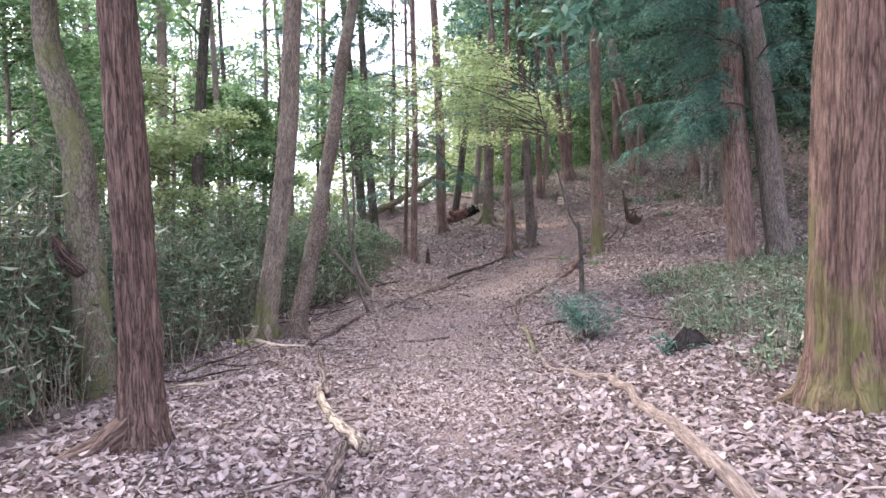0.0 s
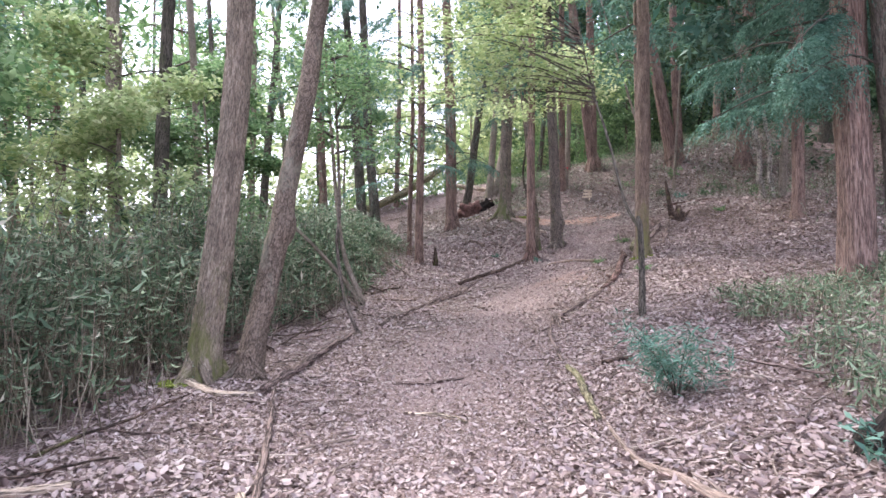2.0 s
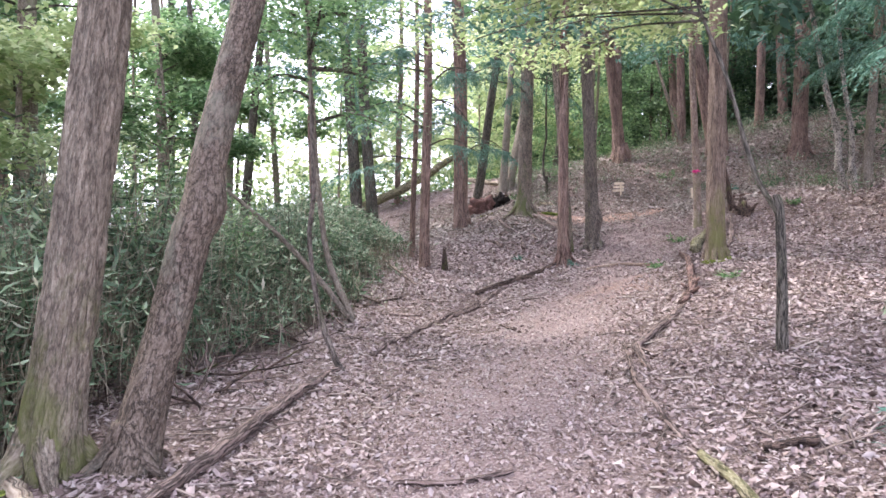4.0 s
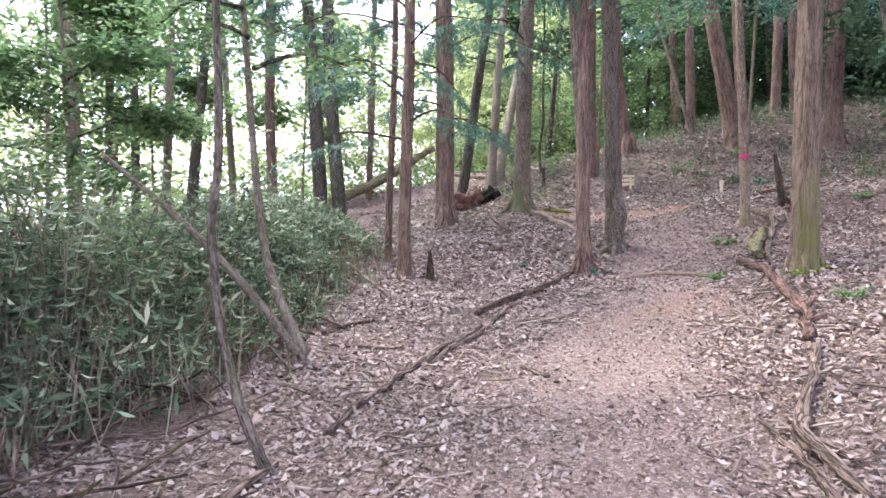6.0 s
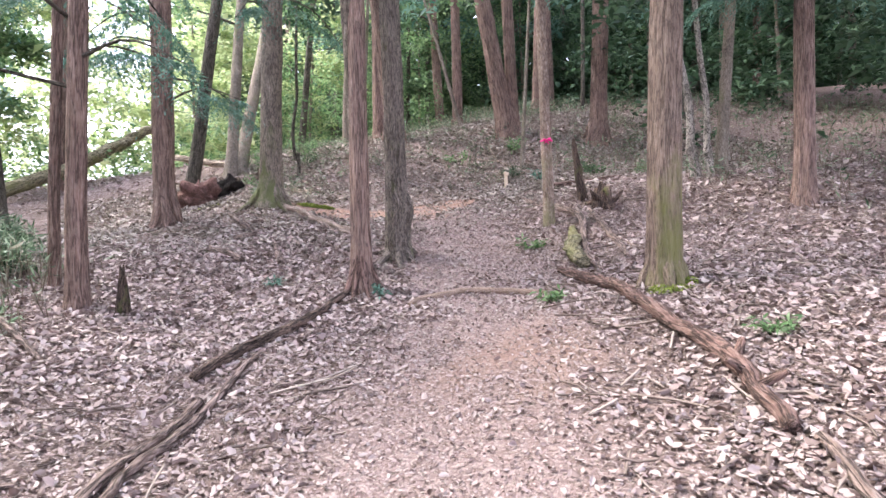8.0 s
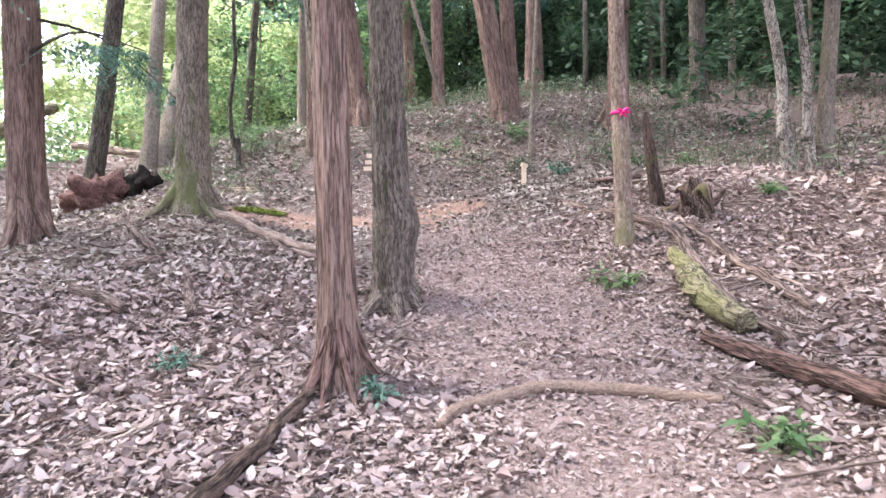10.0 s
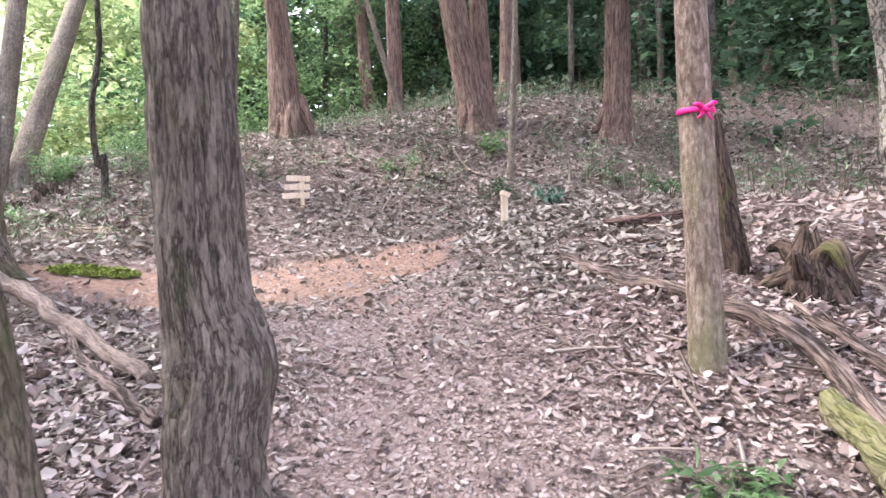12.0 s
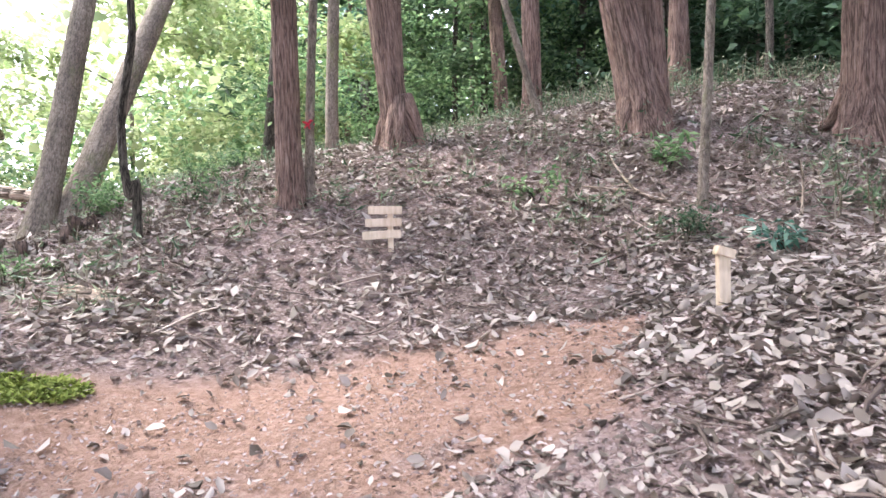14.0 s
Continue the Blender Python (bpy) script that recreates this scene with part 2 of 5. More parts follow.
SMOOTHROOT = bark("smooth_root_bark", (0.15, 0.105, 0.08), (0.25, 0.18, 0.145), (0.34, 0.26, 0.21), 0.12, 1.0, 0.5, (0.25, 0.23, 0.09), 0.15)
CHAR = bark("black_rotten_wood", (0.01, 0.008, 0.007), (0.028, 0.022, 0.019), (0.075, 0.06, 0.052), 0.0, 0.8, 0.3)
TWIG = leafy("twig_wood", ((0.0, (0.08, 0.06, 0.05)), (0.6, (0.20, 0.152, 0.13)), (1.0, (0.36, 0.30, 0.26))), 0.0, 0.85)
PLANED = plain_wood("planed_pale_wood", (0.52, 0.40, 0.28), (0.74, 0.62, 0.48))


# ---- mesh making ----
def mesh(name, verts, quads=(), tris=(), grain_at=None, mat=None, smooth=False):
    verts, quads, tris = np.asarray(verts, np.float32), np.asarray(quads, np.int32).reshape(-1, 4), np.asarray(tris, np.int32).reshape(-1, 3)
    me = bpy.data.meshes.new(name)
    me.vertices.add(len(verts))
    me.vertices.foreach_set("co", verts.ravel())
    me.loops.add(quads.size + tris.size)
    me.loops.foreach_set("vertex_index", np.concatenate((quads.ravel(), tris.ravel())))
    me.polygons.add(len(quads) + len(tris))
    me.polygons.foreach_set("loop_start", np.concatenate((np.arange(len(quads)) * 4, quads.size + np.arange(len(tris)) * 3)).astype(np.int32))
    if smooth:
        me.polygons.foreach_set("use_smooth", np.ones(len(quads) + len(tris), bool))
    me.update(calc_edges=True)
    me.validate()
    if grain_at is not None:
        me.attributes.new("grain_at", "FLOAT_VECTOR", "POINT").data.foreach_set("vector", np.asarray(grain_at, np.float32).ravel())
    if mat:
        me.materials.append(mat)
    return me


def thing(name, x, y, label, category, group="", up=0.0, turn=0.0):
    e = new(name)
    e.matrix_world = Matrix.Translation(at(x, y, up)) @ pose(0, 0, 0, 0, 0, turn)
    e.empty_display_size = 0.2
    return tagged(e, label, category, group)


def part(name, me, parent, label=""):
    ob = new(name, me)
    ob.parent = parent
    return tagged(ob, label)


def unit(v):
    return v / np.maximum(np.linalg.norm(v, axis=-1, keepdims=True), 1e-9)


def smooth_path(points, n):
    """n points along a rounded line through the given ones; extra columns (radii) go along."""
    p = np.asarray(points, float)
    if len(p) < 3:
        t = np.linspace(0, 1, n)[:, None]
        return p[0] * (1 - t) + p[-1] * t
    q = np.vstack((2 * p[0] - p[1], p, 2 * p[-1] - p[-2]))
    t = np.linspace(0, len(p) - 1 - 1e-6, n)
    i, f = t.astype(int), (t % 1)[:, None]
    a, b, c, d = q[i], q[i + 1], q[i + 2], q[i + 3]
    return 0.5 * (2 * b + (c - a) * f + (2 * a - 5 * b + 4 * c - d) * f * f + (3 * b - a - 3 * c + d) * f ** 3)


def tube(points, radii, seg=12, rings=16, relief=None, ends=True):
    """Vertices and faces of a round bar along a bent line. relief(angle, metres along) scales the radius."""
    pr = smooth_path(np.column_stack((points, radii)), rings)
    p, r = pr[:, :3], np.maximum(pr[:, 3], 0.0015)
    d = unit(np.gradient(p, axis=0))
    ref = np.array((0.0, 0.0, 1.0)) if abs(d[:, 2]).mean() < 0.8 else np.array((0.0, 1.0, 0.0))
    u = unit(np.cross(ref, d))
    v = np.cross(d, u)
    along = np.concatenate(([0], np.cumsum(np.linalg.norm(np.diff(p, axis=0), axis=1))))
    a = np.linspace(0, 2 * np.pi, seg, endpoint=False)
    k = np.ones((rings, seg)) if relief is None else relief(a[None, :], along[:, None])
    co = p[:, None] + (r[:, None] * k)[..., None] * (np.cos(a)[None, :, None] * u[:, None] + np.sin(a)[None, :, None] * v[:, None])
    i, j = np.meshgrid(np.arange(rings - 1), np.arange(seg), indexing="ij")
    q = np.stack((i * seg + j, i * seg + (j + 1) % seg, (i + 1) * seg + (j + 1) % seg, (i + 1) * seg + j), -1).reshape(-1, 4)
    co, tris = co.reshape(-1, 3), np.zeros((0, 3), int)
    shift = 10 * vnoise(p[0, 0] * 31 + 5, p[-1, 1] * 17, r[0] * 90)
    girth = np.maximum(r, 0.6 * r.max())[:, None] * np.ones(seg)
    gr = np.stack((np.cos(a)[None, :] * girth + shift, np.sin(a)[None, :] * girth, along[:, None] + 0 * girth), -1).reshape(-1, 3)
    if ends:
        n = len(co)
        co, gr = np.vstack((co, p[:1], p[-1:])), np.vstack((gr, gr[:1], gr[-1:] + 0.05))
        s = np.arange(seg)
        tris = np.vstack((np.column_stack((np.full(seg, n), (s + 1) % seg, s)), np.column_stack((np.full(seg, n + 1), n - seg + s, n - seg + (s + 1) % seg))))
    return co, q, tris, gr


def joined(pieces):
    vs, qs, ts, gs, o = [], [], [], [], 0
    for v, q, t, g in pieces:
        vs.append(v), qs.append(q + o), ts.append(t + o), gs.append(g)
        o += len(v)
    return np.vstack(vs), np.vstack(qs), np.vstack(ts), np.vstack(gs)


def rough_bar(amount, scale, seed):
    return lambda a, s: 1 + amount * (vnoise(np.cos(a) * 1.5 + seed, np.sin(a) * 1.5 + 7, s * scale) - 0.5) * 2


def blades(pos, way, up, length, width, bend=0.15):
    """One folded leaf of two quads' worth of area at each place: pointed at both ends, bent along its length."""
    pos, way = np.asarray(pos), unit(np.asarray(way))
    side = unit(np.cross(way, up))
    nrm = np.cross(side, way)
    L, W = np.asarray(length)[:, None], np.asarray(width)[:, None]
    mid = pos + way * L * 0.5 + nrm * L * bend
    v = np.stack((pos, mid - side * W / 2, pos + way * L, mid + side * W / 2), 1)
    n = len(pos)
    q = np.arange(n * 4).reshape(n, 4)
    return v.reshape(-1, 3), np.zeros((0, 4), int), np.vstack((q[:, [0, 1, 3]], q[:, [1, 2, 3]]))


def sprays(centres, spread, count, size, flat=0.5, droop=0.2, slim=0.5, seed=1):
    """count leaves round each centre, in an uneven cloud; flat: how level the blades lie; droop: how far they hang."""
    g = np.random.default_rng(seed)
    c = np.repeat(np.asarray(centres, float), count, 0)
    s = np.repeat(np.broadcast_to(np.asarray(spread, float), (len(centres), 3)), count, 0)
    p = c + unit(g.normal(size=c.shape)) * g.random((len(c), 1)) ** 0.5 * s
    way = g.normal(size=c.shape)
    way[:, 2] = way[:, 2] * (1 - flat) - droop
    up = np.array((0, 0, 1.0)) + g.normal(size=c.shape) * (1 - flat) * 0.9
    L = size * g.uniform(0.6, 1.3, len(c))
    return blades(p, way, up, L, L * slim * g.uniform(0.8, 1.2, len(c)), 0.12)


# ---- trees ----
def bark_relief(kind, seed, r):
    def fluted(a, s):
        ca, sa = np.cos(a), np.sin(a)
        w = vnoise(ca * 2.0 + seed, sa * 2.0, s * 0.6) * 6
        ridge = np.abs(vnoise(ca * 5 + seed, sa * 5 + w * 0.15, s * 1.3) - 0.5) * 2
        fine = vnoise(ca * 11 + seed, sa * 11, s * 2.2)
        return 1 - 0.13 * (1 - ridge) ** 3 + 0.07 * (fine - 0.5) + 0.05 * np.cos(5 * a + seed) * np.exp(-s * 1.2)

    def furrowed(a, s):
        ca, sa = np.cos(a), np.sin(a)
        ridge = np.abs(vnoise(ca * 6 + seed, sa * 6, s * 3.2) - 0.5) * 2
        fine = vnoise(ca * 12 + seed, sa * 12, s * 14)
        return 1 - 0.17 * (1 - ridge) ** 2.5 + 0.07 * (fine - 0.5)

    def lumpy(a, s):
        ca, sa = np.cos(a), np.sin(a)
        return 1 + 0.10 * (vnoise(ca * 1.5 + seed, sa * 1.5, s * 2.5) - 0.5) + 0.07 * (vnoise(ca * 6 + seed, sa * 6, s * 14) - 0.5)
    return {"fluted": fluted, "furrowed": furrowed, "lumpy": lumpy}[kind]


def trunk_mesh(pts, radii, mat, kind, seed, seg, rings):
    return mesh("trunk", *tube(pts, radii, seg, rings, bark_relief(kind, seed, radii[0])), mat=mat, smooth=True)


def tree(x, y, r, lean=(0, 0), height=14.0, mat=None, kind="fluted", label="", seg=36, rings=84, flare=1.35, bends=(), bole=None, top=0.45, group="trees of the wood", name="tree"):
    """A tree's base and trunk. lean: metres sideways for each metre up. bends: (height, dx, dy, extra width) off the straight line."""
    e = thing(name, x, y, label, "tree", group)
    seed = (x * 7.3 + y * 3.1) % 50
    knots = [(-0.25, 0, 0, flare * 1.15), (0.0, 0, 0, flare), (0.18, 0, 0, 1 + (flare - 1) * 0.45), (0.5, 0, 0, 1 + (flare - 1) * 0.12)]
    knots += list(bends) if bends else [(1.0, 0, 0, 1.0)]
    last = knots[-1]
    steps = max(2, int((height - last[0]) / 2.5))
    for k in range(1, steps + 1):
        h = last[0] + (height - last[0]) * k / steps
        knots.append((h, last[1] + 0.06 * math.sin(seed + k), last[2] + 0.06 * math.cos(seed * 2 + k), last[3] * (1 - (1 - top) * k / steps)))
    pts = [(lean[0] * h + dx, lean[1] * h + dy, h) for h, dx, dy, _ in knots]
    # the many rings go to the lower part, which is looked at
    part("trunk", trunk_mesh(pts, [r * k[3] for k in knots], mat, kind, seed, seg, rings), e)
    e["h"] = height
    return e


def roots(e, n, r, mat, seed=0.0, reach=0.5, rise=0.3):
    """Surface roots that run from the trunk's foot into the soil."""
    o = e.matrix_world.translation
    for k in range(n):
        a = seed + k * 6.283 / n + 0.35 * math.sin(k * 2.3 + seed)
        d = reach * (0.75 + 0.4 * math.sin(k * 3.7 + seed) ** 2)
        pts = []
        for f, up in ((0.35 * r, rise), (r * 1.05, rise * 0.5), (r + d * 0.4, 0.045), (r + d, -0.05)):
            px, py = math.cos(a + 0.3 * f) * f, math.sin(a + 0.3 * f) * f
            pts.append((px, py, float(gz(o.x + px, o.y + py)) - o.z + up))
        part("root", mesh("root", *tube(pts, [r * 0.5, r * 0.42, r * 0.26, r * 0.08], 12, 18, rough_bar(0.15, 8, k + seed)), mat=mat, smooth=True), e)


def point_on(pts_lean, h):
    return np.array((pts_lean[0] * h, pts_lean[1] * h, h))


def crown(e, lean, low, high, reach, n_limbs, leaves, size, mat, seed, flat=0.5, droop=0.2, slim=0.5, limb_r=0.03, spread=0.7, bark_mat=None, toward=None):
    """Limbs that leave the trunk between two heights and carry loose clouds of leaves."""
    g = np.random.default_rng(seed)
    centres = []
    for k in range(n_limbs):
        h = low + (high - low) * (k + g.random()) / n_limbs
        a = g.random() * 6.283 if toward is None else toward + g.normal() * 0.7
        far = reach * g.uniform(0.6, 1.1) * (1 - 0.45 * (h - low) / max(high - low, 0.1))
        b = point_on(lean, h)
        tip = b + np.array((math.cos(a) * far, math.sin(a) * far, far * g.uniform(-0.15, 0.35) - droop * far * 0.6))
        mid = (b + tip) / 2 + np.array((0, 0, 0.12 * far)) + g.normal(size=3) * 0.05 * far
        part("limb", mesh("limb", *tube([b, mid, tip], [limb_r, limb_r * 0.65, limb_r * 0.25], 5, 7), mat=bark_mat or DARK, smooth=True), e)
        for f in (0.45, 0.7, 0.88, 1.02):
            q = (1 - f) ** 2 * b + 2 * f * (1 - f) * mid + f * f * tip if f < 1 else tip
            centres.append(q + g.normal(size=3) * (0.1 * far, 0.1 * far, 0.05 * far))
    v, q, t = sprays(centres, (spread, spread, spread * 0.4), leaves, size, flat, droop, slim, seed + 1)
    part("crown", mesh("crown", v, q, t, mat=mat), e)


def cedar_boughs(e, lean, low, high, reach, n_limbs, twigs, mat, seed, toward=None, spread=0.7, size=0.085):
    """Drooping cedar boughs: limbs with hanging side twigs, each a feather of short needles."""
    g = np.random.default_rng(seed)
    pos, way, up, length = [], [], [], []
    for k in range(n_limbs):
        h = low + (high - low) * (k + g.random()) / n_limbs
        a = g.random() * 6.283 if toward is None else toward + g.normal() * spread
        far = reach * g.uniform(0.55, 1.1)
        b = point_on(lean, h)
        out = np.array((math.cos(a), math.sin(a), 0.0))
        tip = b + out * far + (0, 0, far * g.uniform(-0.35, 0.1))
        mid = (b + tip) / 2 + (0, 0, 0.14 * far)
        part("limb", mesh("limb", *tube([b, mid, tip], [0.022, 0.014, 0.005], 5, 8), mat=DARK, smooth=True), e)
        f = g.uniform(0.25, 1.0, twigs)[:, None]
        o = (1 - f) ** 2 * b + 2 * f * (1 - f) * mid + f * f * tip
        d = unit(out + g.normal(0, 0.75, (twigs, 3)) * (1, 1, 0.4) + (0, 0, -0.75))
        span = g.uniform(0.25, 0.6, twigs)[:, None] * (1.15 - 0.5 * f)
        side = unit(np.cross(d, (0, 0, 1.0)))
        for m in range(16):
            u = (m + 1) / 16
            sag = np.array((0, 0, -0.6)) * span * u * u
            pos.append(o + d * span * u + sag)
            way.append(d * 0.75 + side * (0.9 if m % 2 else -0.9) + g.normal(0, 0.2, d.shape) + (0, 0, -0.25))
            up.append(np.array((0, 0, 1.0)) + g.normal(0, 0.3, d.shape))
            length.append(size * g.uniform(0.7, 1.3, twigs) * (1.2 - 0.6 * u))
    L = np.concatenate(length)
    part("foliage", mesh("foliage", *blades(np.vstack(pos), np.vstack(way), np.vstack(up), L, L * 0.22, -0.1), mat=mat), e)


# ---- the ground ----
def path_x(y):
    """The middle of the trodden path."""
    return np.interp(y, (-8, 0, 8, 11, 13, 15, 17, 19, 21, 23), (0.2, 0.15, -0.15, 0.1, 0.7, 1.6, 2.6, 3.5, 3.9, 2.0))


def clay_share(x, y):
    """How bare the ochre clay lies: a band at the foot of the bank where the path bends, and a scuffed patch on the path."""
    mid = np.interp(x, (1.6, 2.5, 3.2, 3.9, 4.4, 5.3), (22.35, 21.98, 21.74, 21.42, 21.5, 21.93))
    half = np.interp(x, (1.3, 1.7, 2.5, 3.2, 3.9, 4.4, 5.2, 5.6), (0.05, 0.25, 0.5, 0.75, 1.05, 0.95, 0.5, 0.05))
    off = np.abs(y - mid + 0.1 * (vnoise(x * 3, 4.0) - 0.5)) / half
    rag = 0.9 * (vnoise(x * 2.5, y * 2.5) - 0.5) + 0.5 * (vnoise(x * 8, y * 8, 3) - 0.5)
    band = np.clip(np.where(y < mid, 1.6, 3.0) * (1.15 - off) + rag * np.where(y < mid, 1.6, 0.5) - 0.4 * np.clip(x - 4.4, 0, 1), 0, 1) * (half > 0.06)
    scuff = 0.42 * np.exp(-((x - 2.15) ** 2 + ((y - 15.15) * 0.9) ** 2) / 0.35)
    return np.clip(band + np.clip(scuff + 0.5 * rag * (scuff > 0.1), 0, 0.7), 0, 1)


def worn_share(x, y):
    """How far feet have worn the litter off the path."""
    wide = np.interp(y, (8, 12, 16, 18), (0.8, 1.15, 1.1, 1.2))
    w = np.clip(1.5 - 1.2 * np.abs(x - path_x(y)) / wide, 0, 1) * np.interp(y, (0, 8, 12, 20), (0.4, 0.5, 0.8, 0.95)) * np.clip((23 - y) / 1.5, 0, 1)
    return np.clip(w * (0.55 + 0.7 * vnoise(x * 1.6 + 5, y * 1.6)), 0, 1)


def bumps(x, y):
    """Small unevenness: hollows under the litter, smoother on the path."""
    calm = 1 - 0.6 * np.clip(1.3 - np.abs(x - path_x(y)) / 1.0, 0, 1)
    return calm * (0.10 * (vnoise(x * 0.9, y * 0.9) - 0.5) + 0.045 * (vnoise(x * 3, y * 3, 4.0) - 0.5)) + 0.018 * (vnoise(x * 9, y * 9, 9.0) - 0.5)


def spaced(low, high, fine, far):
    mid = np.arange(low, high, fine)
    out = np.cumsum(fine * 1.13 ** np.arange(1, 200))
    out = out[out < far]
    return np.concatenate(((low - out)[::-1], mid, high + out))


def build_ground():
    xs, ys = spaced(-5, 10, 0.11, 1500), spaced(1.0, 29, 0.11, 1500)
    X, Y = np.meshgrid(xs, ys)
    Z = gz(X, Y) + bumps(X, Y)
    nx, ny = len(xs), len(ys)
    i, j = np.meshgrid(np.arange(ny - 1), np.arange(nx - 1), indexing="ij")
    q = np.stack((i * nx + j, i * nx + j + 1, (i + 1) * nx + j + 1, (i + 1) * nx + j), -1).reshape(-1, 4)
    me = mesh("ground", np.stack((X, Y, Z), -1).reshape(-1, 3), q, mat=SOIL, smooth=True)
    for name, values in (("worn", worn_share(X, Y)), ("clay", clay_share(X, Y))):
        me.attributes.new(name, "FLOAT", "POINT").data.foreach_set("value", values.ravel().astype(np.float32))
    tagged(new("ground", me), "pinkish-brown forest soil with a trodden path and bare clay", "ground", kind="structure")


build_ground()


def litter(name, n, x0, x1, y0, y1, size, label, seed, keep, coarse=False, mat=None):
    """Curled dry leaves lying on the soil."""
    g = np.random.default_rng(seed)
    x, y = g.uniform(x0, x1, n), g.uniform(y0, y1, n)
    k = g.random(n) < keep(x, y)
    x, y = x[k], y[k]
    n = len(x)
    L = size * np.clip(np.exp(g.normal(-0.08, 0.46, n)), 0.3, 2.0)
    L *= 1 - 0.4 * worn_share(x, y) * np.interp(y, (15.5, 17.5), (1, 0.55))  # feet break the leaves on the path
    W = L * g.uniform(0.32, 0.66, n)
    a = g.uniform(0, 6.283, n)
    tilt = g.normal(0, 0.36, n)
    way = np.stack((np.cos(a) * np.cos(tilt), np.sin(a) * np.cos(tilt), np.sin(tilt)), -1)
    up = unit(np.array((0, 0, 1.0)) + g.normal(0, 0.38, (n, 3)))
    side = unit(np.cross(way, up))
    nrm = np.cross(side, way)
    c = np.stack((x, y, gz(x, y) + bumps(x, y) + 0.006 + 0.012 * g.random(n) + 0.25 * np.abs(np.sin(tilt)) * L), -1)
    curl, cup = g.normal(0.06, 0.16, n), g.normal(0.14, 0.24, n)
    v = np.empty((n, 6, 3))
    for i, (s, w) in enumerate(((-0.5, 0), (-0.12, -0.5), (0.28, -0.4), (0.5, 0), (0.28, 0.4), (-0.12, 0.5))):
        v[:, i] = c + way * (s * L)[:, None] + side * (w * W)[:, None] + nrm * (curl * L * 4 * (s * s) + cup * W * abs(w) * 2)[:, None]
    b = np.arange(n)[:, None] * 6
    q = np.vstack((b + (0, 1, 2, 3), b + (0, 3, 4, 5)))
    if coarse:
        v = v[:, [0, 1, 3, 5]]
        b = np.arange(n)[:, None] * 4
        tagged(new(name, mesh(name, v.reshape(-1, 3), (), np.vstack((b + (0, 1, 2), b + (0, 2, 3))), mat=mat or LITTER)), label, "leaf litter", kind="stuff")
        return
    tagged(new(name, mesh(name, v.reshape(-1, 3), q, mat=mat or LITTER)), label, "leaf litter", kind="stuff")


def on_ground(x, y):
    return (1 - np.interp(y, (15, 18), (0.68, 0.5)) * worn_share(x, y)) * (1 - 0.92 * clay_share(x, y)) * np.clip(0.3 + 2.2 * vnoise(x * 1.1, y * 1.1, 2) * vnoise(x * 3.3, y * 3.3, 8), 0.3, 1)


litter("leaf_litter", 76000, -3.2, 4, 1.2, 7, 0.045, "curled pale-brown dry leaves covering the ground", 11, on_ground)
litter("leaf_litter", 88000, -3.2, 5, 7, 12.5, 0.04, "curled pale-brown dry leaves covering the ground", 10, on_ground, True)
litter("leaf_litter", 24000, -1.2, 2.4, 16.5, 21, 0.05, "curled pale-brown dry leaves covering the ground", 17, lambda x, y: np.where(y > 0, 0.9, 0.0) * (1 - clay_share(x, y)))
litter("leaf_litter", 100000, -2.2, 6.5, 12.5, 20, 0.042, "curled pale-brown dry leaves covering the ground", 12, on_ground)
litter("leaf_litter", 20000, 1.5, 6.5, 19.5, 22.5, 0.052, "curled pale-brown dry leaves by the bare clay", 16, on_ground, mat=GREYLITTER)
litter("leaf_litter", 100000, -2, 12, 20, 27.5, 0.06, "curled pale-brown dry leaves on the bank", 13, lambda x, y: on_ground(x, y) * np.where((x > 1.5) & (x < 6.5) & (y < 22.5), 0.0, 1.0), True, GREYLITTER)
litter("leaf_litter", 42000, 5, 11, 8, 20, 0.06, "dry leaves on the shaded slope", 18, lambda x, y: np.where((x > 6.5) | (y < 12.5), 1.0, 0.0) * np.clip(0.5 + vnoise(x * 2, y * 2), 0, 1), True)
litter("leaf_litter", 60000, -6, 17, 5, 34, 0.075, "dry leaves over the wider forest floor", 14, lambda x, y: on_ground(x, y) * np.where((x > 6) & (y < 20) | (y > 27) | (x < -2.8) | (x > 12), 1.0, 0.0), True)


def crumbs(n, x0, x1, y0, y1, seed):
    """Broken bits of leaf between the whole ones."""
    g = np.random.default_rng(seed)
    x, y = g.uniform(x0, x1, n), g.uniform(y0, y1, n)
    k = g.random(n) < 1 - 0.6 * clay_share(x, y)
    x, y = x[k], y[k]
    p = np.stack((x, y, gz(x, y) + bumps(x, y) + 0.008), -1)
    way = g.normal(size=p.shape) * (1, 1, 0.35)
    L = 0.022 * g.uniform(0.5, 1.6, len(x))
    tagged(new("leaf_crumbs", mesh("leaf_crumbs", *blades(p, way, np.array((0, 0, 1.0)) + g.normal(0, 0.4, p.shape), L, L * g.uniform(0.3, 0.8, len(x))), mat=LITTER)), "broken bits of dry leaf between whole ones", "leaf litter", kind="stuff")


crumbs(30000, 3, 7, 11, 20, 104)
crumbs(22000, -2, 2, 15.5, 21, 105)
crumbs(34000, -1.8, 2.5, 1.2, 9, 101)
crumbs(46000, -0.8, 4, 9, 18, 102)
crumbs(30000, 1.6, 5.6, 18, 22.3, 103)


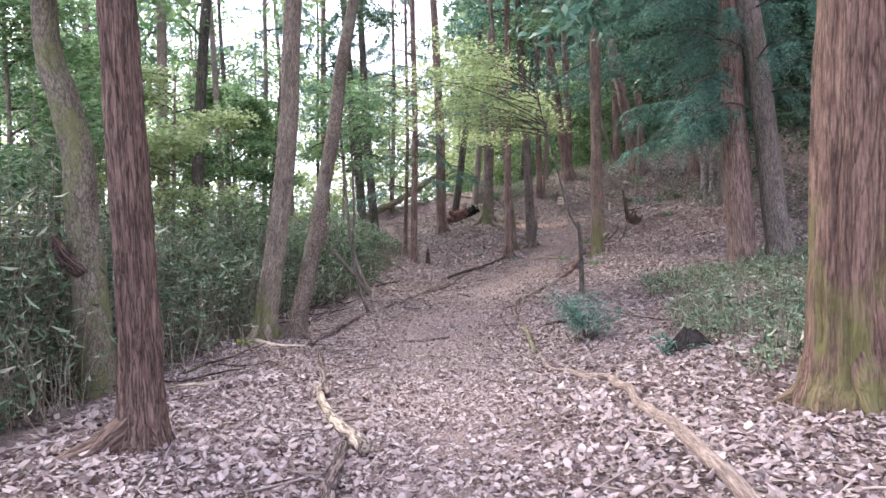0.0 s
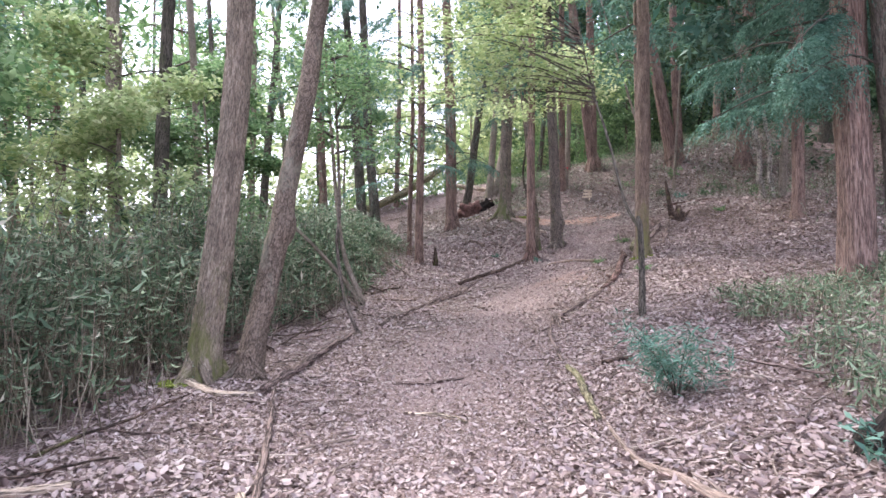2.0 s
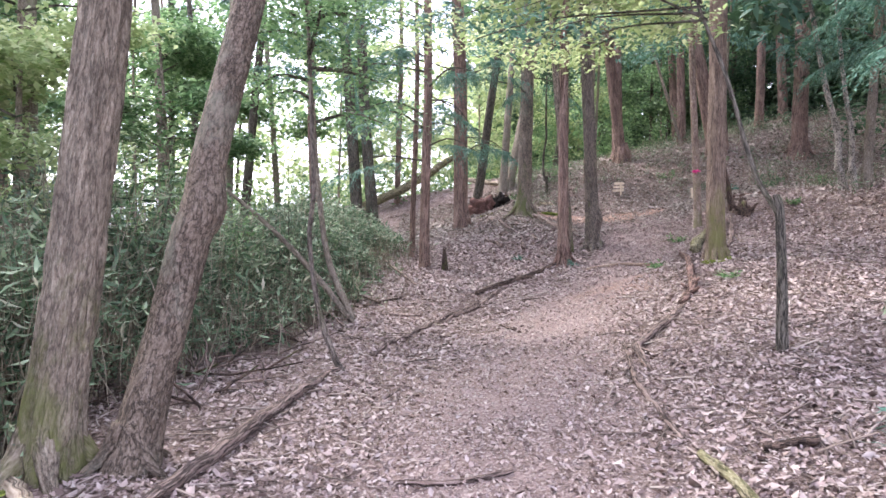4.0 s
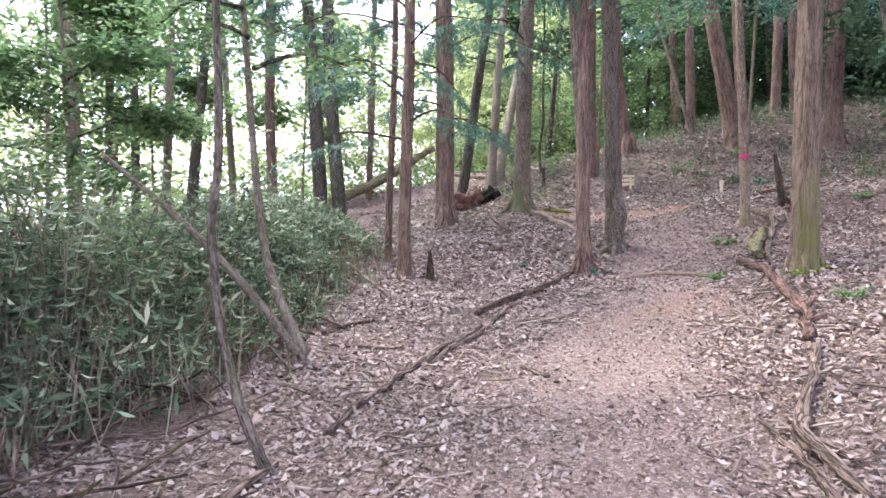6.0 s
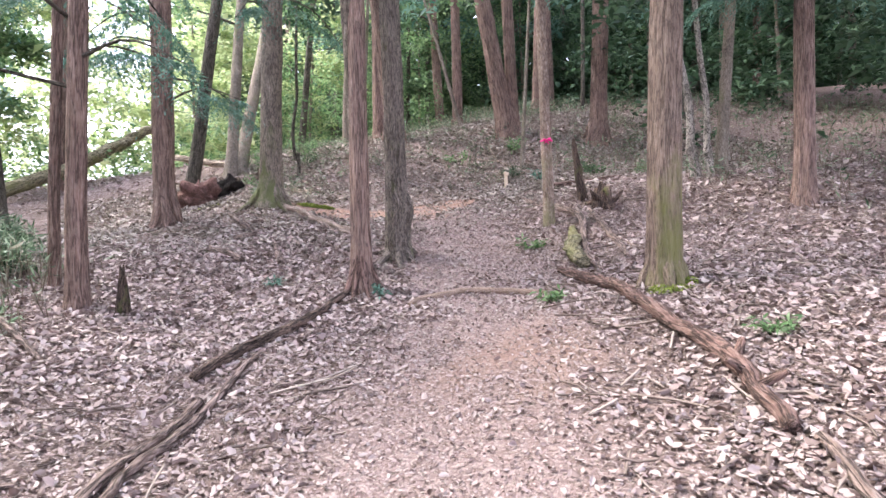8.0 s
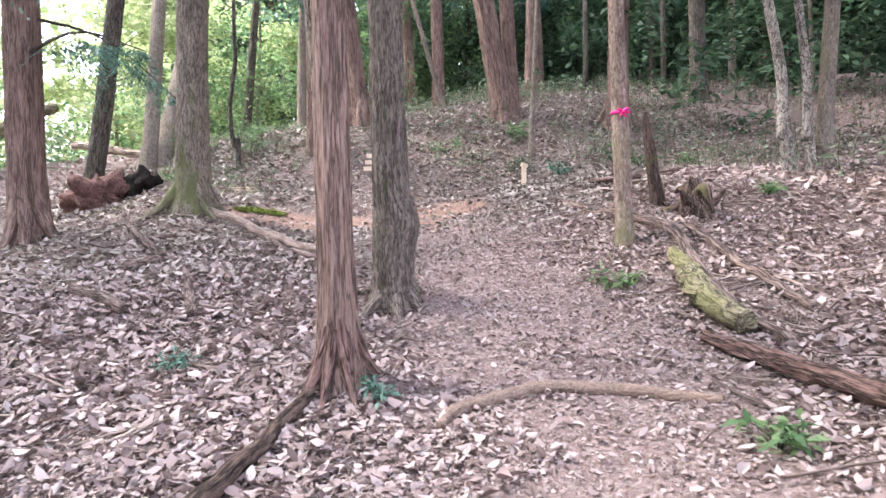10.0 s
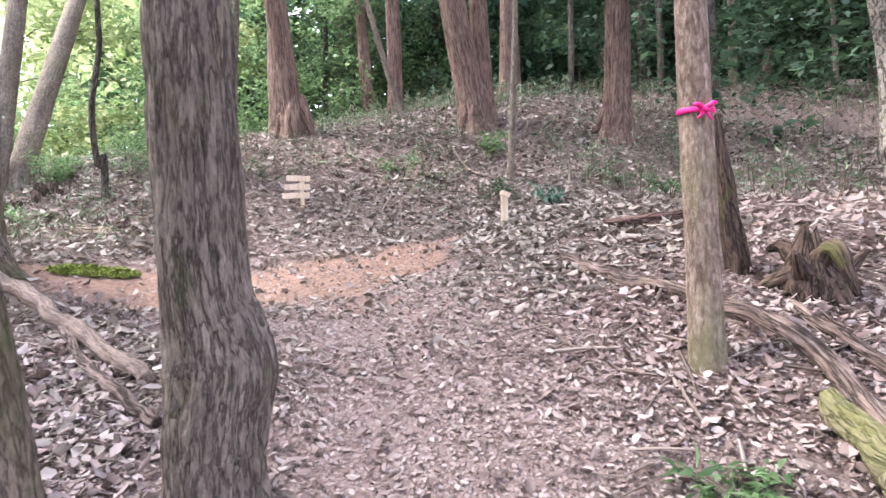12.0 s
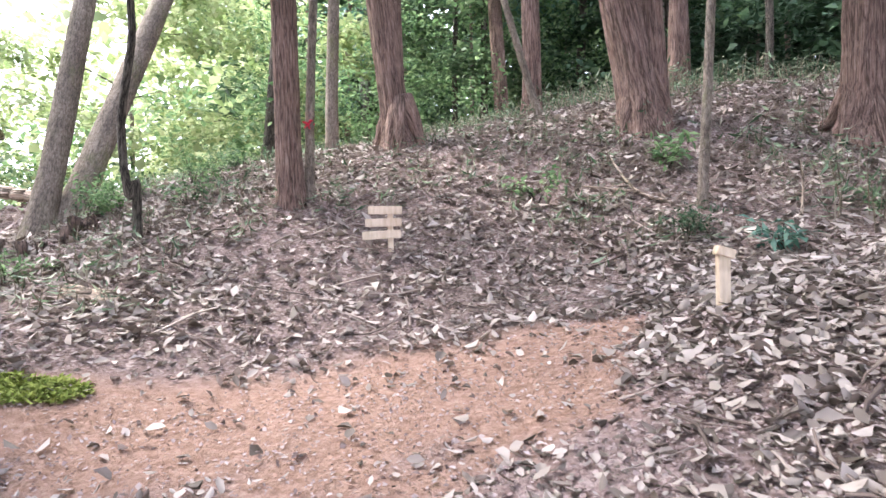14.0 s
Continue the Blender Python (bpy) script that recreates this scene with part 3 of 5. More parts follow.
def twigs(n, seed):
    """Thin dead twigs strewn over the litter."""
    g = np.random.default_rng(seed)
    x, y = g.uniform(-5, 11, n), g.uniform(1, 28, n)
    k = (np.abs(x - path_x(y)) > 0.7) & (clay_share(x, y) < 0.1)
    x, y = x[k], y[k]
    n = len(x)
    a, L, r = g.uniform(0, 6.283, n), g.uniform(0.06, 0.5, n) ** 1.2, g.uniform(0.002, 0.010, n)
    rings = []
    for s in (-0.5, 0.1, 0.5):
        px, py = x + np.cos(a) * L * s + (s == 0.1) * g.normal(0, 0.03, n), y + np.sin(a) * L * s
        pz = gz(px, py) + bumps(px, py) + 0.018 + 0.02 * g.random(n)
        for w in (0, 2.094, 4.189):
            rings.append(np.stack((px - np.sin(a) * r * np.cos(w), py + np.cos(a) * r * np.cos(w), pz + r * np.sin(w)), -1))
    v = np.stack(rings, 1).reshape(-1, 3)
    b = np.arange(n)[:, None] * 9
    q = np.vstack([b + (o + s, o + (s + 1) % 3, o + 3 + (s + 1) % 3, o + 3 + s) for o in (0, 3) for s in range(3)])
    tagged(new("twigs", mesh("twigs", v, q, mat=TWIG)), "thin dead twigs strewn on the litter", "twigs", kind="stuff")


twigs(7500, 15)

# ---- the trees beside the path ----
t1 = tree(-2.15, 4.42, 0.145, (0.004, 0), 13, FURROW, "furrowed", "reddish-brown deep-furrowed trunk beside the path with a spreading root", seg=72, rings=200, flare=1.65)
part("root", mesh("root", *tube([(0.0, -0.02, 0.22), (-0.22, -0.12, 0.06), (-0.45, -0.3, -0.03), (-0.62, -0.5, -0.12)], [0.13, 0.11, 0.08, 0.04], 14, 16, rough_bar(0.15, 6, 2)), mat=FURROW, smooth=True), t1)
t2 = tree(-3.55, 6.4, 0.165, (0.0, 0), 11, LICHENED, "lumpy", "grey mossy crooked trunk with a broken branch stub", seg=48, rings=150, flare=1.25, bends=((0.9, -0.02, 0, 1.0), (1.8, -0.09, 0, 0.95), (2.4, -0.10, 0, 0.92), (3.0, -0.22, 0, 0.88), (3.9, -0.38, 0, 0.7)))
part("branch_stub", mesh("branch_stub", *tube([(-0.05, -0.1, 1.25), (-0.16, -0.2, 1.42), (-0.22, -0.26, 1.62)], [0.085, 0.07, 0.05], 12, 10, rough_bar(0.2, 12, 5)), mat=ROTTEN, smooth=True), t2, "dark hollow broken branch stub")
t3 = tree(-2.69, 9.33, 0.165, (0.14, 0), 15, PAIRBARK, "furrowed", "pale grey-brown trunk of a leaning pair, moss at its foot", seg=64, rings=190, flare=1.5, bends=((1.5, 0.03, 0, 0.95), (3.0, 0.03, 0, 0.86), (5.0, -0.1, 0, 0.8)))
t4 = tree(-2.24, 9.4, 0.125, (0.14, 0.3), 13, BROWN, "lumpy", "slimmer leaning trunk with a knobbly scar beside its twin", seg=48, rings=150, flare=1.4, bends=((0.9, 0.02, 0, 1.0), (1.4, 0.03, 0, 1.04), (1.6, 0.07, 0, 1.15), (2.0, 0.03, 0, 0.92), (3.2, 0.05, 0, 0.88), (4.6, 0.0, 0, 0.82)))
t5 = tree(2.62, 4.05, 0.27, (0.01, 0), 14, CEDAR_RED, "fluted", "stout cedar trunk with greenish moss on flaking reddish bark", seg=96, rings=200, flare=1.3)
t6 = tree(5.2, 11.05, 0.225, (-0.018, 0), 16, CEDAR, "fluted", "straight brown cedar trunk on the slope", flare=1.2, rings=90)
t7 = tree(5.82, 10.87, 0.2, (-0.14, 0), 14, OAK, "lumpy", "leaning dark trunk with a flared foot beside a cedar", flare=1.6, rings=90)
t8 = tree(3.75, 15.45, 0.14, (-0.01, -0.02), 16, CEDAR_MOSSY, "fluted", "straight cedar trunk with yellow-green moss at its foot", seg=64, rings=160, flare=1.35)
t10 = tree(1.82, 17.78, 0.103, (0.015, 0.06), 16, CEDAR, "fluted", "reddish cedar trunk beside the path, worn roots at its foot", seg=80, rings=220, flare=1.5)
t11 = tree(2.62, 18.86, 0.142, (-0.032, -0.05), 15, OAK, "furrowed", "dark furrowed trunk with a swollen knee near its foot", seg=80, rings=240, flare=1.55, bends=((0.35, 0.0, 0, 1.12), (0.5, 0.02, 0, 1.2), (0.62, 0.035, 0, 1.28), (0.74, 0.02, 0, 1.16), (0.9, 0.0, 0, 1.0), (1.4, 0.0, 0, 0.96), (2.2, 0.0, 0, 0.92)))
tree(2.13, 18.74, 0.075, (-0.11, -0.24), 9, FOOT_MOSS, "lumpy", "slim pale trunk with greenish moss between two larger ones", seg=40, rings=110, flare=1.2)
t12 = tree(-0.86, 18.45, 0.10, (0.02, 0), 15, CEDAR, "fluted", "slim reddish cedar trunk by the thicket", flare=1.35)
tree(-1.15, 19.2, 0.06, (0.03, 0), 14, CEDAR, "fluted", "slim dark cedar trunk close to another", flare=1.2, rings=60, seg=32)
t13 = tree(-0.02, 22.4, 0.17, (-0.012, 0), 16, CEDAR, "fluted", "straight cedar trunk with a flared foot", flare=1.5)
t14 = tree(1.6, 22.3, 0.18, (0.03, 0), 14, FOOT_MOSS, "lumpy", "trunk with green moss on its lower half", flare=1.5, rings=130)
t15 = tree(1.36, 26.5, 0.13, (0.125, 0.36), 13, GREY, "lumpy", "slanting grey trunk at the bank's top", flare=1.3, rings=60)
tree(1.6, 26.75, 0.15, (0.24, 0.62), 12, GREY, "lumpy", "strongly slanting dark trunk at the bank's top", flare=1.3, rings=60)
t16 = tree(4.68, 18.58, 0.073, (-0.01, 0.03), 9, FLAKY, "lumpy", "thin flaking young trunk with a pink marker ribbon", flare=1.15, rings=110)
tree(8.05, 19.31, 0.07, (-0.15, 0.05), 9, PALE, "lumpy", "slender pale curved trunk", seg=24, rings=50, bends=((0.4, -0.05, 0.0, 1.0), (1.2, 0.08, 0, 0.9), (2.4, 0.0, 0, 0.8)))
tree(8.18, 19.13, 0.055, (-0.09, 0.03), 9, PALE, "lumpy", "slender pale curved trunk", seg=24, rings=50, bends=((0.4, -0.04, 0.0, 1.0), (1.2, 0.05, 0, 0.9), (2.4, 0.0, 0, 0.8)))
t30 = tree(-2.96, 23.73, 0.17, (-0.05, 0), 15, DARK, "fluted", "dark trunk of a pair in the thicket", rings=70, seg=32)
tree(-2.53, 23.66, 0.17, (-0.045, 0), 15, DARK, "fluted", "dark trunk of a pair in the thicket", rings=70, seg=32)
t31 = tree(-4.92, 27.0, 0.16, (0.01, 0), 15, CEDAR, "fluted", "straight trunk beyond the thicket", rings=50, seg=24)
t33 = tree(-7.47, 27.4, 0.16, (0.1, 0), 14, DARK, "lumpy", "slanting dark trunk beyond the thicket", rings=50, seg=24)
t32 = tree(-2.35, 29.7, 0.11, (0.03, 0), 14, CEDAR, "fluted", "slim trunk beyond the thicket", rings=50, seg=24)
t22 = tree(7.75, 17.15, 0.135, (0.01, 0), 15, CEDAR, "fluted", "straight grey-brown cedar trunk on the slope", rings=80)
tree(8.4, 19.13, 0.09, (0.05, -0.02), 13, GREY, "lumpy", "slim trunk with a mossy foot on the slope", rings=60, seg=32, flare=1.5)
t_stout = tree(9.58, 23.88, 0.21, (0.02, -0.01), 17, CEDAR, "fluted", "stout cedar with stringy bark and a flared foot", rings=120, seg=72, flare=1.5)
t_lean = tree(7.69, 24.98, 0.22, (-0.15, 0.07), 16, CEDAR, "fluted", "leaning cedar with stringy red bark and a flared foot", rings=120, seg=72, flare=1.45)
tree(7.95, 25.1, 0.15, (-0.03, 0.02), 16, CEDAR, "fluted", "cedar trunk behind a leaning one", rings=60, seg=40)
tree(7.6, 27.6, 0.14, (0.01, 0), 15, CEDAR, "fluted", "cedar trunk on the bank", rings=60, seg=40)
tree(7.35, 26.9, 0.05, (-0.25, 0.1), 8, GREY, "lumpy", "thin slanting trunk across a cedar", rings=40, seg=20)
t_red = tree(5.2, 26.15, 0.17, (-0.12, 0.05), 16, CEDAR, "fluted", "leaning dark-red cedar with a flared foot", rings=120, seg=72, flare=1.6)
t28 = tree(3.84, 24.95, 0.115, (-0.02, -0.12), 14, CEDAR, "lumpy", "brown trunk on the bank, moss at its foot", rings=110, flare=1.3)
t28b = tree(4.01, 24.95, 0.042, (0.03, -0.03), 9, GREY, "lumpy", "thin trunk with a red marker ribbon", rings=60, seg=24)
tree(2.56, 24.75, 0.035, (0.0, 0), 7, DARK, "lumpy", "thin bent dark stem on the bank", rings=60, seg=20, bends=((0.4, -0.06, 0, 1), (1.0, -0.1, 0, 0.95), (1.7, 0.0, 0, 0.9), (2.3, 0.0, 0, 0.85)))
tree(0.5, 26.2, 0.14, (0.17, -0.05), 12, DARK, "lumpy", "slanting dark trunk on the bank's edge", rings=60, seg=32)
tree(4.81, 29.2, 0.10, (0.02, -0.01), 13, GREY, "lumpy", "grey trunk on the bank's crest", rings=50, seg=24)
tree(3.86, 30.9, 0.10, (0.1, -0.05), 12, DARK, "lumpy", "dark branching trunk on the crest", rings=50, seg=24)
tree(11.26, 26.8, 0.06, (0.03, -0.01), 12, DARK, "lumpy", "slim dark trunk on the slope", rings=40, seg=20)
tree(10.33, 27.8, 0.15, (0.03, -0.02), 15, CEDAR, "fluted", "cedar trunk on the slope", rings=50, seg=24)
tree(5.86, 29.3, 0.2, (0.0, 0), 15, CEDAR, "fluted", "cedar trunk on the bank's crest", rings=50, seg=32)
tree(7.15, 23.4, 0.04, (0.05, -0.03), 8, GREY, "lumpy", "thin upright stem on the bank", rings=60, seg=20)
tree(12.74, 24.6, 0.19, (-0.03, 0.02), 15, DARK, "fluted", "dark cedar trunk on the slope", rings=50, seg=32)
tree(-0.1, 24.6, 0.13, (-0.01, 0), 15, CEDAR, "fluted", "cedar trunk by the thicket", rings=50, seg=32)

roots(t10, 7, 0.10, REDWOOD, 0.4, 0.24, 0.36)
roots(t11, 6, 0.13, OAK, 0.1, 0.35, 0.25)
roots(t3, 5, 0.16, PAIRBARK, 0.2, 0.4, 0.35)
roots(t4, 4, 0.11, BROWN, 0.8, 0.3, 0.3)
roots(t13, 6, 0.17, CEDAR, 0.5, 0.3, 0.5)
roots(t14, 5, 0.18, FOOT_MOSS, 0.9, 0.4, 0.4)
roots(t5, 5, 0.2, CEDAR_RED, 0.24, 0.25, 0.5)
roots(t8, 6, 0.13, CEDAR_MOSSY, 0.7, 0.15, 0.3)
for e, k in ((t_lean, 0.3), (t_red, 0.9), (t_stout, 1.4)):
    roots(e, 7, 0.19, CEDAR, k, 0.3, 0.6)

# ---- the farther wood ----
def deep_tree(x, y, k, g):
    r, h = g.uniform(0.07, 0.19), g.uniform(11, 17)
    lean = g.normal(0, 0.035), g.normal(0, 0.02)
    look_of = ("dark slender trunk deep in the wood", "brown cedar trunk deep in the wood", "dark slender trunk deep in the wood", "greyish trunk deep in the wood")[k % 4]
    e = tree(x, y, r, lean, h, (DARK, CEDAR, DARK, GREY)[k % 4], ("fluted", "lumpy")[k % 2], look_of, seg=14, rings=18, flare=1.2, group="trees deep in the wood")
    right = x > 4
    crown(e, lean, h * (0.22 if right else 0.38), h * 0.97, 2.6, 9, 50 if right else 30, 0.3, (NEEDLES, DEEP, NEEDLES, BROAD)[k % 4] if right else (BROAD, NEEDLES, BROAD, BROAD)[k % 4], 300 + k, 0.5, 0.3, 0.35, 0.035, 0.8)


g = np.random.default_rng(21)
for k in range(100):
    if k < 34:
        x, y = g.uniform(-22, -6.5), g.uniform(10, 42)
    else:
        x, y = g.uniform(6, 30), g.uniform(10, 46)
    if x > 0 and y < 30 and x < 11:
        y += 20
    deep_tree(x, y, k, g)


# ---- crowns ----
cedar_boughs(t6, (-0.018, 0), 2.2, 5.4, 2.2, 18, 95, NEEDLES, 31, toward=math.radians(175))
cedar_boughs(t7, (-0.14, 0), 2.6, 6.5, 2.2, 16, 80, NEEDLES, 32)
cedar_boughs(t12, (0.02, 0), 2.0, 6.0, 2.0, 14, 55, NEEDLES, 33)
cedar_boughs(t13, (-0.012, 0), 1.9, 6.0, 2.4, 15, 60, NEEDLES, 34)
cedar_boughs(t14, (0.03, 0), 2.8, 6.5, 2.2, 9, 55, NEEDLES, 40)
cedar_boughs(t22, (0.01, 0), 2.4, 7.0, 2.4, 18, 80, NEEDLES, 41)
for k, (e, lean) in enumerate(((t30, (-0.05, 0)), (t31, (0.01, 0)), (t32, (0.03, 0)), (t33, (0.1, 0)))):
    cedar_boughs(e, lean, 4.5, 12, 3.0, 18, 36, NEEDLES, 441 + k, size=0.16)
for k, (e, lean, low, mat) in enumerate(((t1, (0.004, 0), 6, NEEDLES), (t2, (-0.1, 0), 3.8, BROAD), (t3, (0.12, 0), 6, BROAD), (t4, (0.14, 0.3), 6, BROAD), (t5, (0.01, 0), 5, NEEDLES), (t8, (0.01, 0), 5.5, NEEDLES), (t10, (0.015, 0.06), 5, NEEDLES), (t11, (-0.032, -0.05), 5, BROAD), (t15, (0.125, 0.36), 3.2, BROAD), (t16, (-0.01, 0.03), 4, NEEDLES), (t28, (0.01, 0), 4, BROAD))):
    crown(e, lean, low, e["h"] * 0.95, 2.4, 9, 90, 0.15, mat, 140 + k, 0.5, 0.25, 0.3 if mat == NEEDLES else 0.5, 0.03, 0.7)
for k, e in enumerate([o for o in scene.objects if o.get("h") and len(o.children) == 1]):
    # right-hand crowns are made wider and denser, mostly out of view, to shade the slope
    right = e.location.x > 2.5 and e.location.y < 20
    crown(e, (0, 0), e["h"] * 0.42, e["h"] * 0.95, 3.2 if right else 2.0, 12 if right else 6, 75 if right else 40, 0.36 if right else 0.22, (NEEDLES, DEEP)[k % 2], 180 + k, 0.5, 0.3, 0.35, 0.025, 1.0 if right else 0.75)
# second crowns high above the view, added only to darken the right side
for k, (e, low) in enumerate(((t5, 5.5), (t6, 5.5), (t7, 6.5), (t8, 6), (t22, 7))):
    crown(e, (0, 0), low, e["h"] * 0.95, 3.6, 14, 70, 0.38, NEEDLES, 240 + k, 0.5, 0.3, 0.3, 0.03, 1.1)


def crooked_tree():
    """The crooked little tree at the path's edge: a dead-straight foot, a kink, thin arching limbs with pale leaves."""
    e = thing("small_tree", 2.34, 10.77, "crooked small tree with thin arching twigs and yellow-green leaves", "tree")
    part("trunk", mesh("trunk", *tube([(0.02, 0, -0.15), (0, 0, 0.1), (0.0, 0, 0.6), (-0.02, 0, 1.15), (-0.05, 0, 1.3)], [0.055, 0.047, 0.04, 0.035, 0.026], 16, 40, rough_bar(0.12, 7, 3)), mat=DARK, smooth=True), e)
    part("stem", mesh("stem", *tube([(-0.03, 0, 1.15), (-0.2, 0.05, 1.5), (-0.36, 0.2, 2.3), (-0.52, 0.4, 3.0), (-0.65, 0.55, 3.9)], [0.024, 0.02, 0.017, 0.013, 0.006], 8, 22, rough_bar(0.1, 9, 4)), mat=DARK, smooth=True), e)
    gg = np.random.default_rng(5)
    centres = []
    for k in range(26):
        h = gg.uniform(2.75, 3.8)
        b = np.array((-0.36 - 0.2 * (h - 2.3), 0.2 + 0.25 * (h - 2.3), h))
        tip = b + np.array((gg.normal(-1.3, 0.85), gg.normal(1.6, 1.1), gg.uniform(0.1, 1.0)))
        part("limb", mesh("limb", *tube([b, (b + tip) / 2 + (0, 0, 0.18), tip], [0.012, 0.008, 0.003], 5, 8), mat=DARK, smooth=True), e)
        for f in (0.5, 0.75, 1.0):
            centres.append(b + (tip - b) * f + (0, 0, 0.1) + gg.normal(size=3) * 0.1)
    part("crown", mesh("crown", *sprays(centres, (0.5, 0.5, 0.16), 95, 0.095, 0.75, 0.15, 0.45, 6), mat=YELLOWISH), e)


crooked_tree()


def leafy_tree(x, y, h, reach, n, leaves, size, mat, seed, label, r=0.05, low=0.35, flat=0.6):
    e = tree(x, y, r, (0.03 * math.sin(seed), 0.03 * math.cos(seed)), h, GREY, "lumpy", label, seg=12, rings=24, flare=1.2, group="leafy understorey trees", name="small_tree")
    crown(e, (0.03 * math.sin(seed), 0.03 * math.cos(seed)), h * low, h, reach, n, leaves, size, mat, seed, flat, 0.15, 0.55, 0.02, reach * 0.3)


for k, (x, y, h, reach) in enumerate(((-6.5, 9.5, 5.5, 2.4), (-5.8, 13.5, 5.0, 2.0), (-8.5, 12, 7, 3.0), (-9.5, 17, 7, 3), (-11, 8, 8, 3.2), (-6.0, 18.5, 5, 2.2), (-9, 23, 7, 3), (-13, 20, 9, 3.5), (-5, 32, 7, 2.8), (-10, 31, 8, 3), (-16, 28, 9, 4))):
    leafy_tree(x, y, h, reach, 13, 190, 0.085 + 0.003 * y, (BROAD, YELLOWISH, BROAD)[k % 3], 50 + k, "leafy green understorey tree above the bamboo grass")
for k, (x, y, h, reach) in enumerate(((1, 35, 7, 3), (5, 35, 6, 3), (9, 34, 6, 3), (13, 33, 6, 3), (17, 30, 6, 3), (16, 24, 5, 2.6), (15, 18, 5, 2.6), (19, 20, 7, 3.2), (-3, 37, 8, 3), (12, 38, 8, 4), (20, 36, 8, 4), (21, 28, 8, 4))):
    # leaf colour lightens towards the left: that side's brighter light is put into it
    leafy_tree(x, y, h, reach, 14, 110, 0.2, YELLOWISH if x < 6 else (WOODS, BROAD, WOODS)[k % 3] if x < 13 else DEEP, 70 + k, "leafy shrub tree along the slope's crest, brightness put into its leaf colour", low=0.1)


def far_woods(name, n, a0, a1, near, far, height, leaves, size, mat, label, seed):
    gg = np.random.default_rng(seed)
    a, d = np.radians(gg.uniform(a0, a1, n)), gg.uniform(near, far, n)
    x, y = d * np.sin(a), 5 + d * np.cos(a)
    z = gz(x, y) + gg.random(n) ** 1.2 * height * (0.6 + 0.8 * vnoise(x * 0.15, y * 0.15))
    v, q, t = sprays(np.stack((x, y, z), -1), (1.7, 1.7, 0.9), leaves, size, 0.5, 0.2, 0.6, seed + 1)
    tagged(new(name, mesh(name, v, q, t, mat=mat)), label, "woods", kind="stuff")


# this sector's leaves are lighter than the deep green, to carry its haze
far_woods("far_woods", 2600, 2, 36, 40, 56, 22, 16, 0.8, WOODS, "far green wood seen between the trunks, haze put into its lighter green", 39)
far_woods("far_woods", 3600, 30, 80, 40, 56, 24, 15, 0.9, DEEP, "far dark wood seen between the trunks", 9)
# on the left the pale leaf colour stands in for haze
far_woods("far_woods", 1500, -75, 8, 34, 52, 10, 18, 0.48, YELLOWISH, "far light-green wood across the open valley, haze put into the leaf colour", 19)
far_woods("far_woods", 330, -60, 5, 27, 38, 7, 16, 0.38, YELLOWISH, "light green trees beyond the thicket, haze put into the leaf colour", 29)


# ---- bamboo grass ----
def bamboo_grass(n, x, y, height, seed, label, dry=0.0, leaf=0.2):
    gg = np.random.default_rng(seed)
    z = gz(x, y)
    h = height * gg.uniform(0.55, 1.1, len(x))
    lean = gg.normal(0, 0.22, (len(x), 2))
    base = np.stack((x, y, z - 0.02), -1)
    tip = base + np.stack((lean[:, 0] * h, lean[:, 1] * h, h), -1)
    v, q, t = [], [], []
    w = gg.uniform(0.004, 0.007, len(x))
    a = gg.uniform(0, 3.14, len(x))
    tri = [np.stack((np.cos(a + s), np.sin(a + s), 0 * a), -1) for s in (0, 2.094, 4.189)]
    bend = (base + tip) / 2 + gg.normal(0, 0.04, base.shape) * h[:, None]
    rings = [[p + u * (w * s)[:, None] for u in tri] for p, s in ((base, 1.0), (bend, 0.9), (tip, 0.5))]
    cv = np.stack([p for r in rings for p in r], 1)
    b = np.arange(len(x))[:, None] * 9
    cq = np.vstack([b + (o + s, o + (s + 1) % 3, o + 3 + (s + 1) % 3, o + 3 + s) for o in (0, 3) for s in range(3)])
    tagged(new("bamboo_grass_culms", mesh("bamboo_grass_culms", cv.reshape(-1, 3), cq, mat=CULM)), "thin tan culms of the bamboo grass", "bamboo grass", kind="stuff")
    k = np.repeat(np.arange(len(x)), n)
    f = 1 - gg.random(len(k)) ** 1.6 * 0.75
    p = base[k] + (bend[k] - base[k]) * (2 * f * (1 - f))[:, None] + (tip[k] - base[k]) * (f * f)[:, None]
    way = gg.normal(size=p.shape)
    way[:, 2] = gg.normal(0.0, 0.45, len(k))
    up = np.array((0, 0, 1.0)) + gg.normal(0, 0.45, p.shape)
    L = leaf * gg.uniform(0.55, 1.25, len(k))
    tagged(new("bamboo_grass", mesh("bamboo_grass", *blades(p, way, up, L, L * gg.uniform(0.13, 0.2, len(k)), -0.12), mat=SASA)), label, "bamboo grass", kind="stuff")


def thicket_edge(y):
    """Where the thicket ends towards the path."""
    return np.interp(y, (-2, 3, 6, 9, 12, 14, 17, 19.5, 23, 28), (-3.6, -3.6, -3.7, -3.3, -2.9, -2.4, -1.9, -1.4, -2.2, -3.0))


gg = np.random.default_rng(3)
y = gg.uniform(2, 26, 9500)
x = thicket_edge(y) - np.abs(gg.normal(0, 1.0, 9500)) * 2.4 + gg.normal(0, 0.25, 9500) - 0.2
h = np.interp(y, (0, 8, 14, 18, 26), (2.4, 2.5, 1.9, 1.0, 0.9)) * np.clip(0.3 + (thicket_edge(y) - x) * 0.6, 0.25, 1.0) * (0.4 + 0.75 * vnoise(x * 0.9, y * 0.9, 12) + 0.35 * gg.random(len(x)) ** 3)
k = vnoise(x * 1.8, y * 1.8, 14) > 0.22
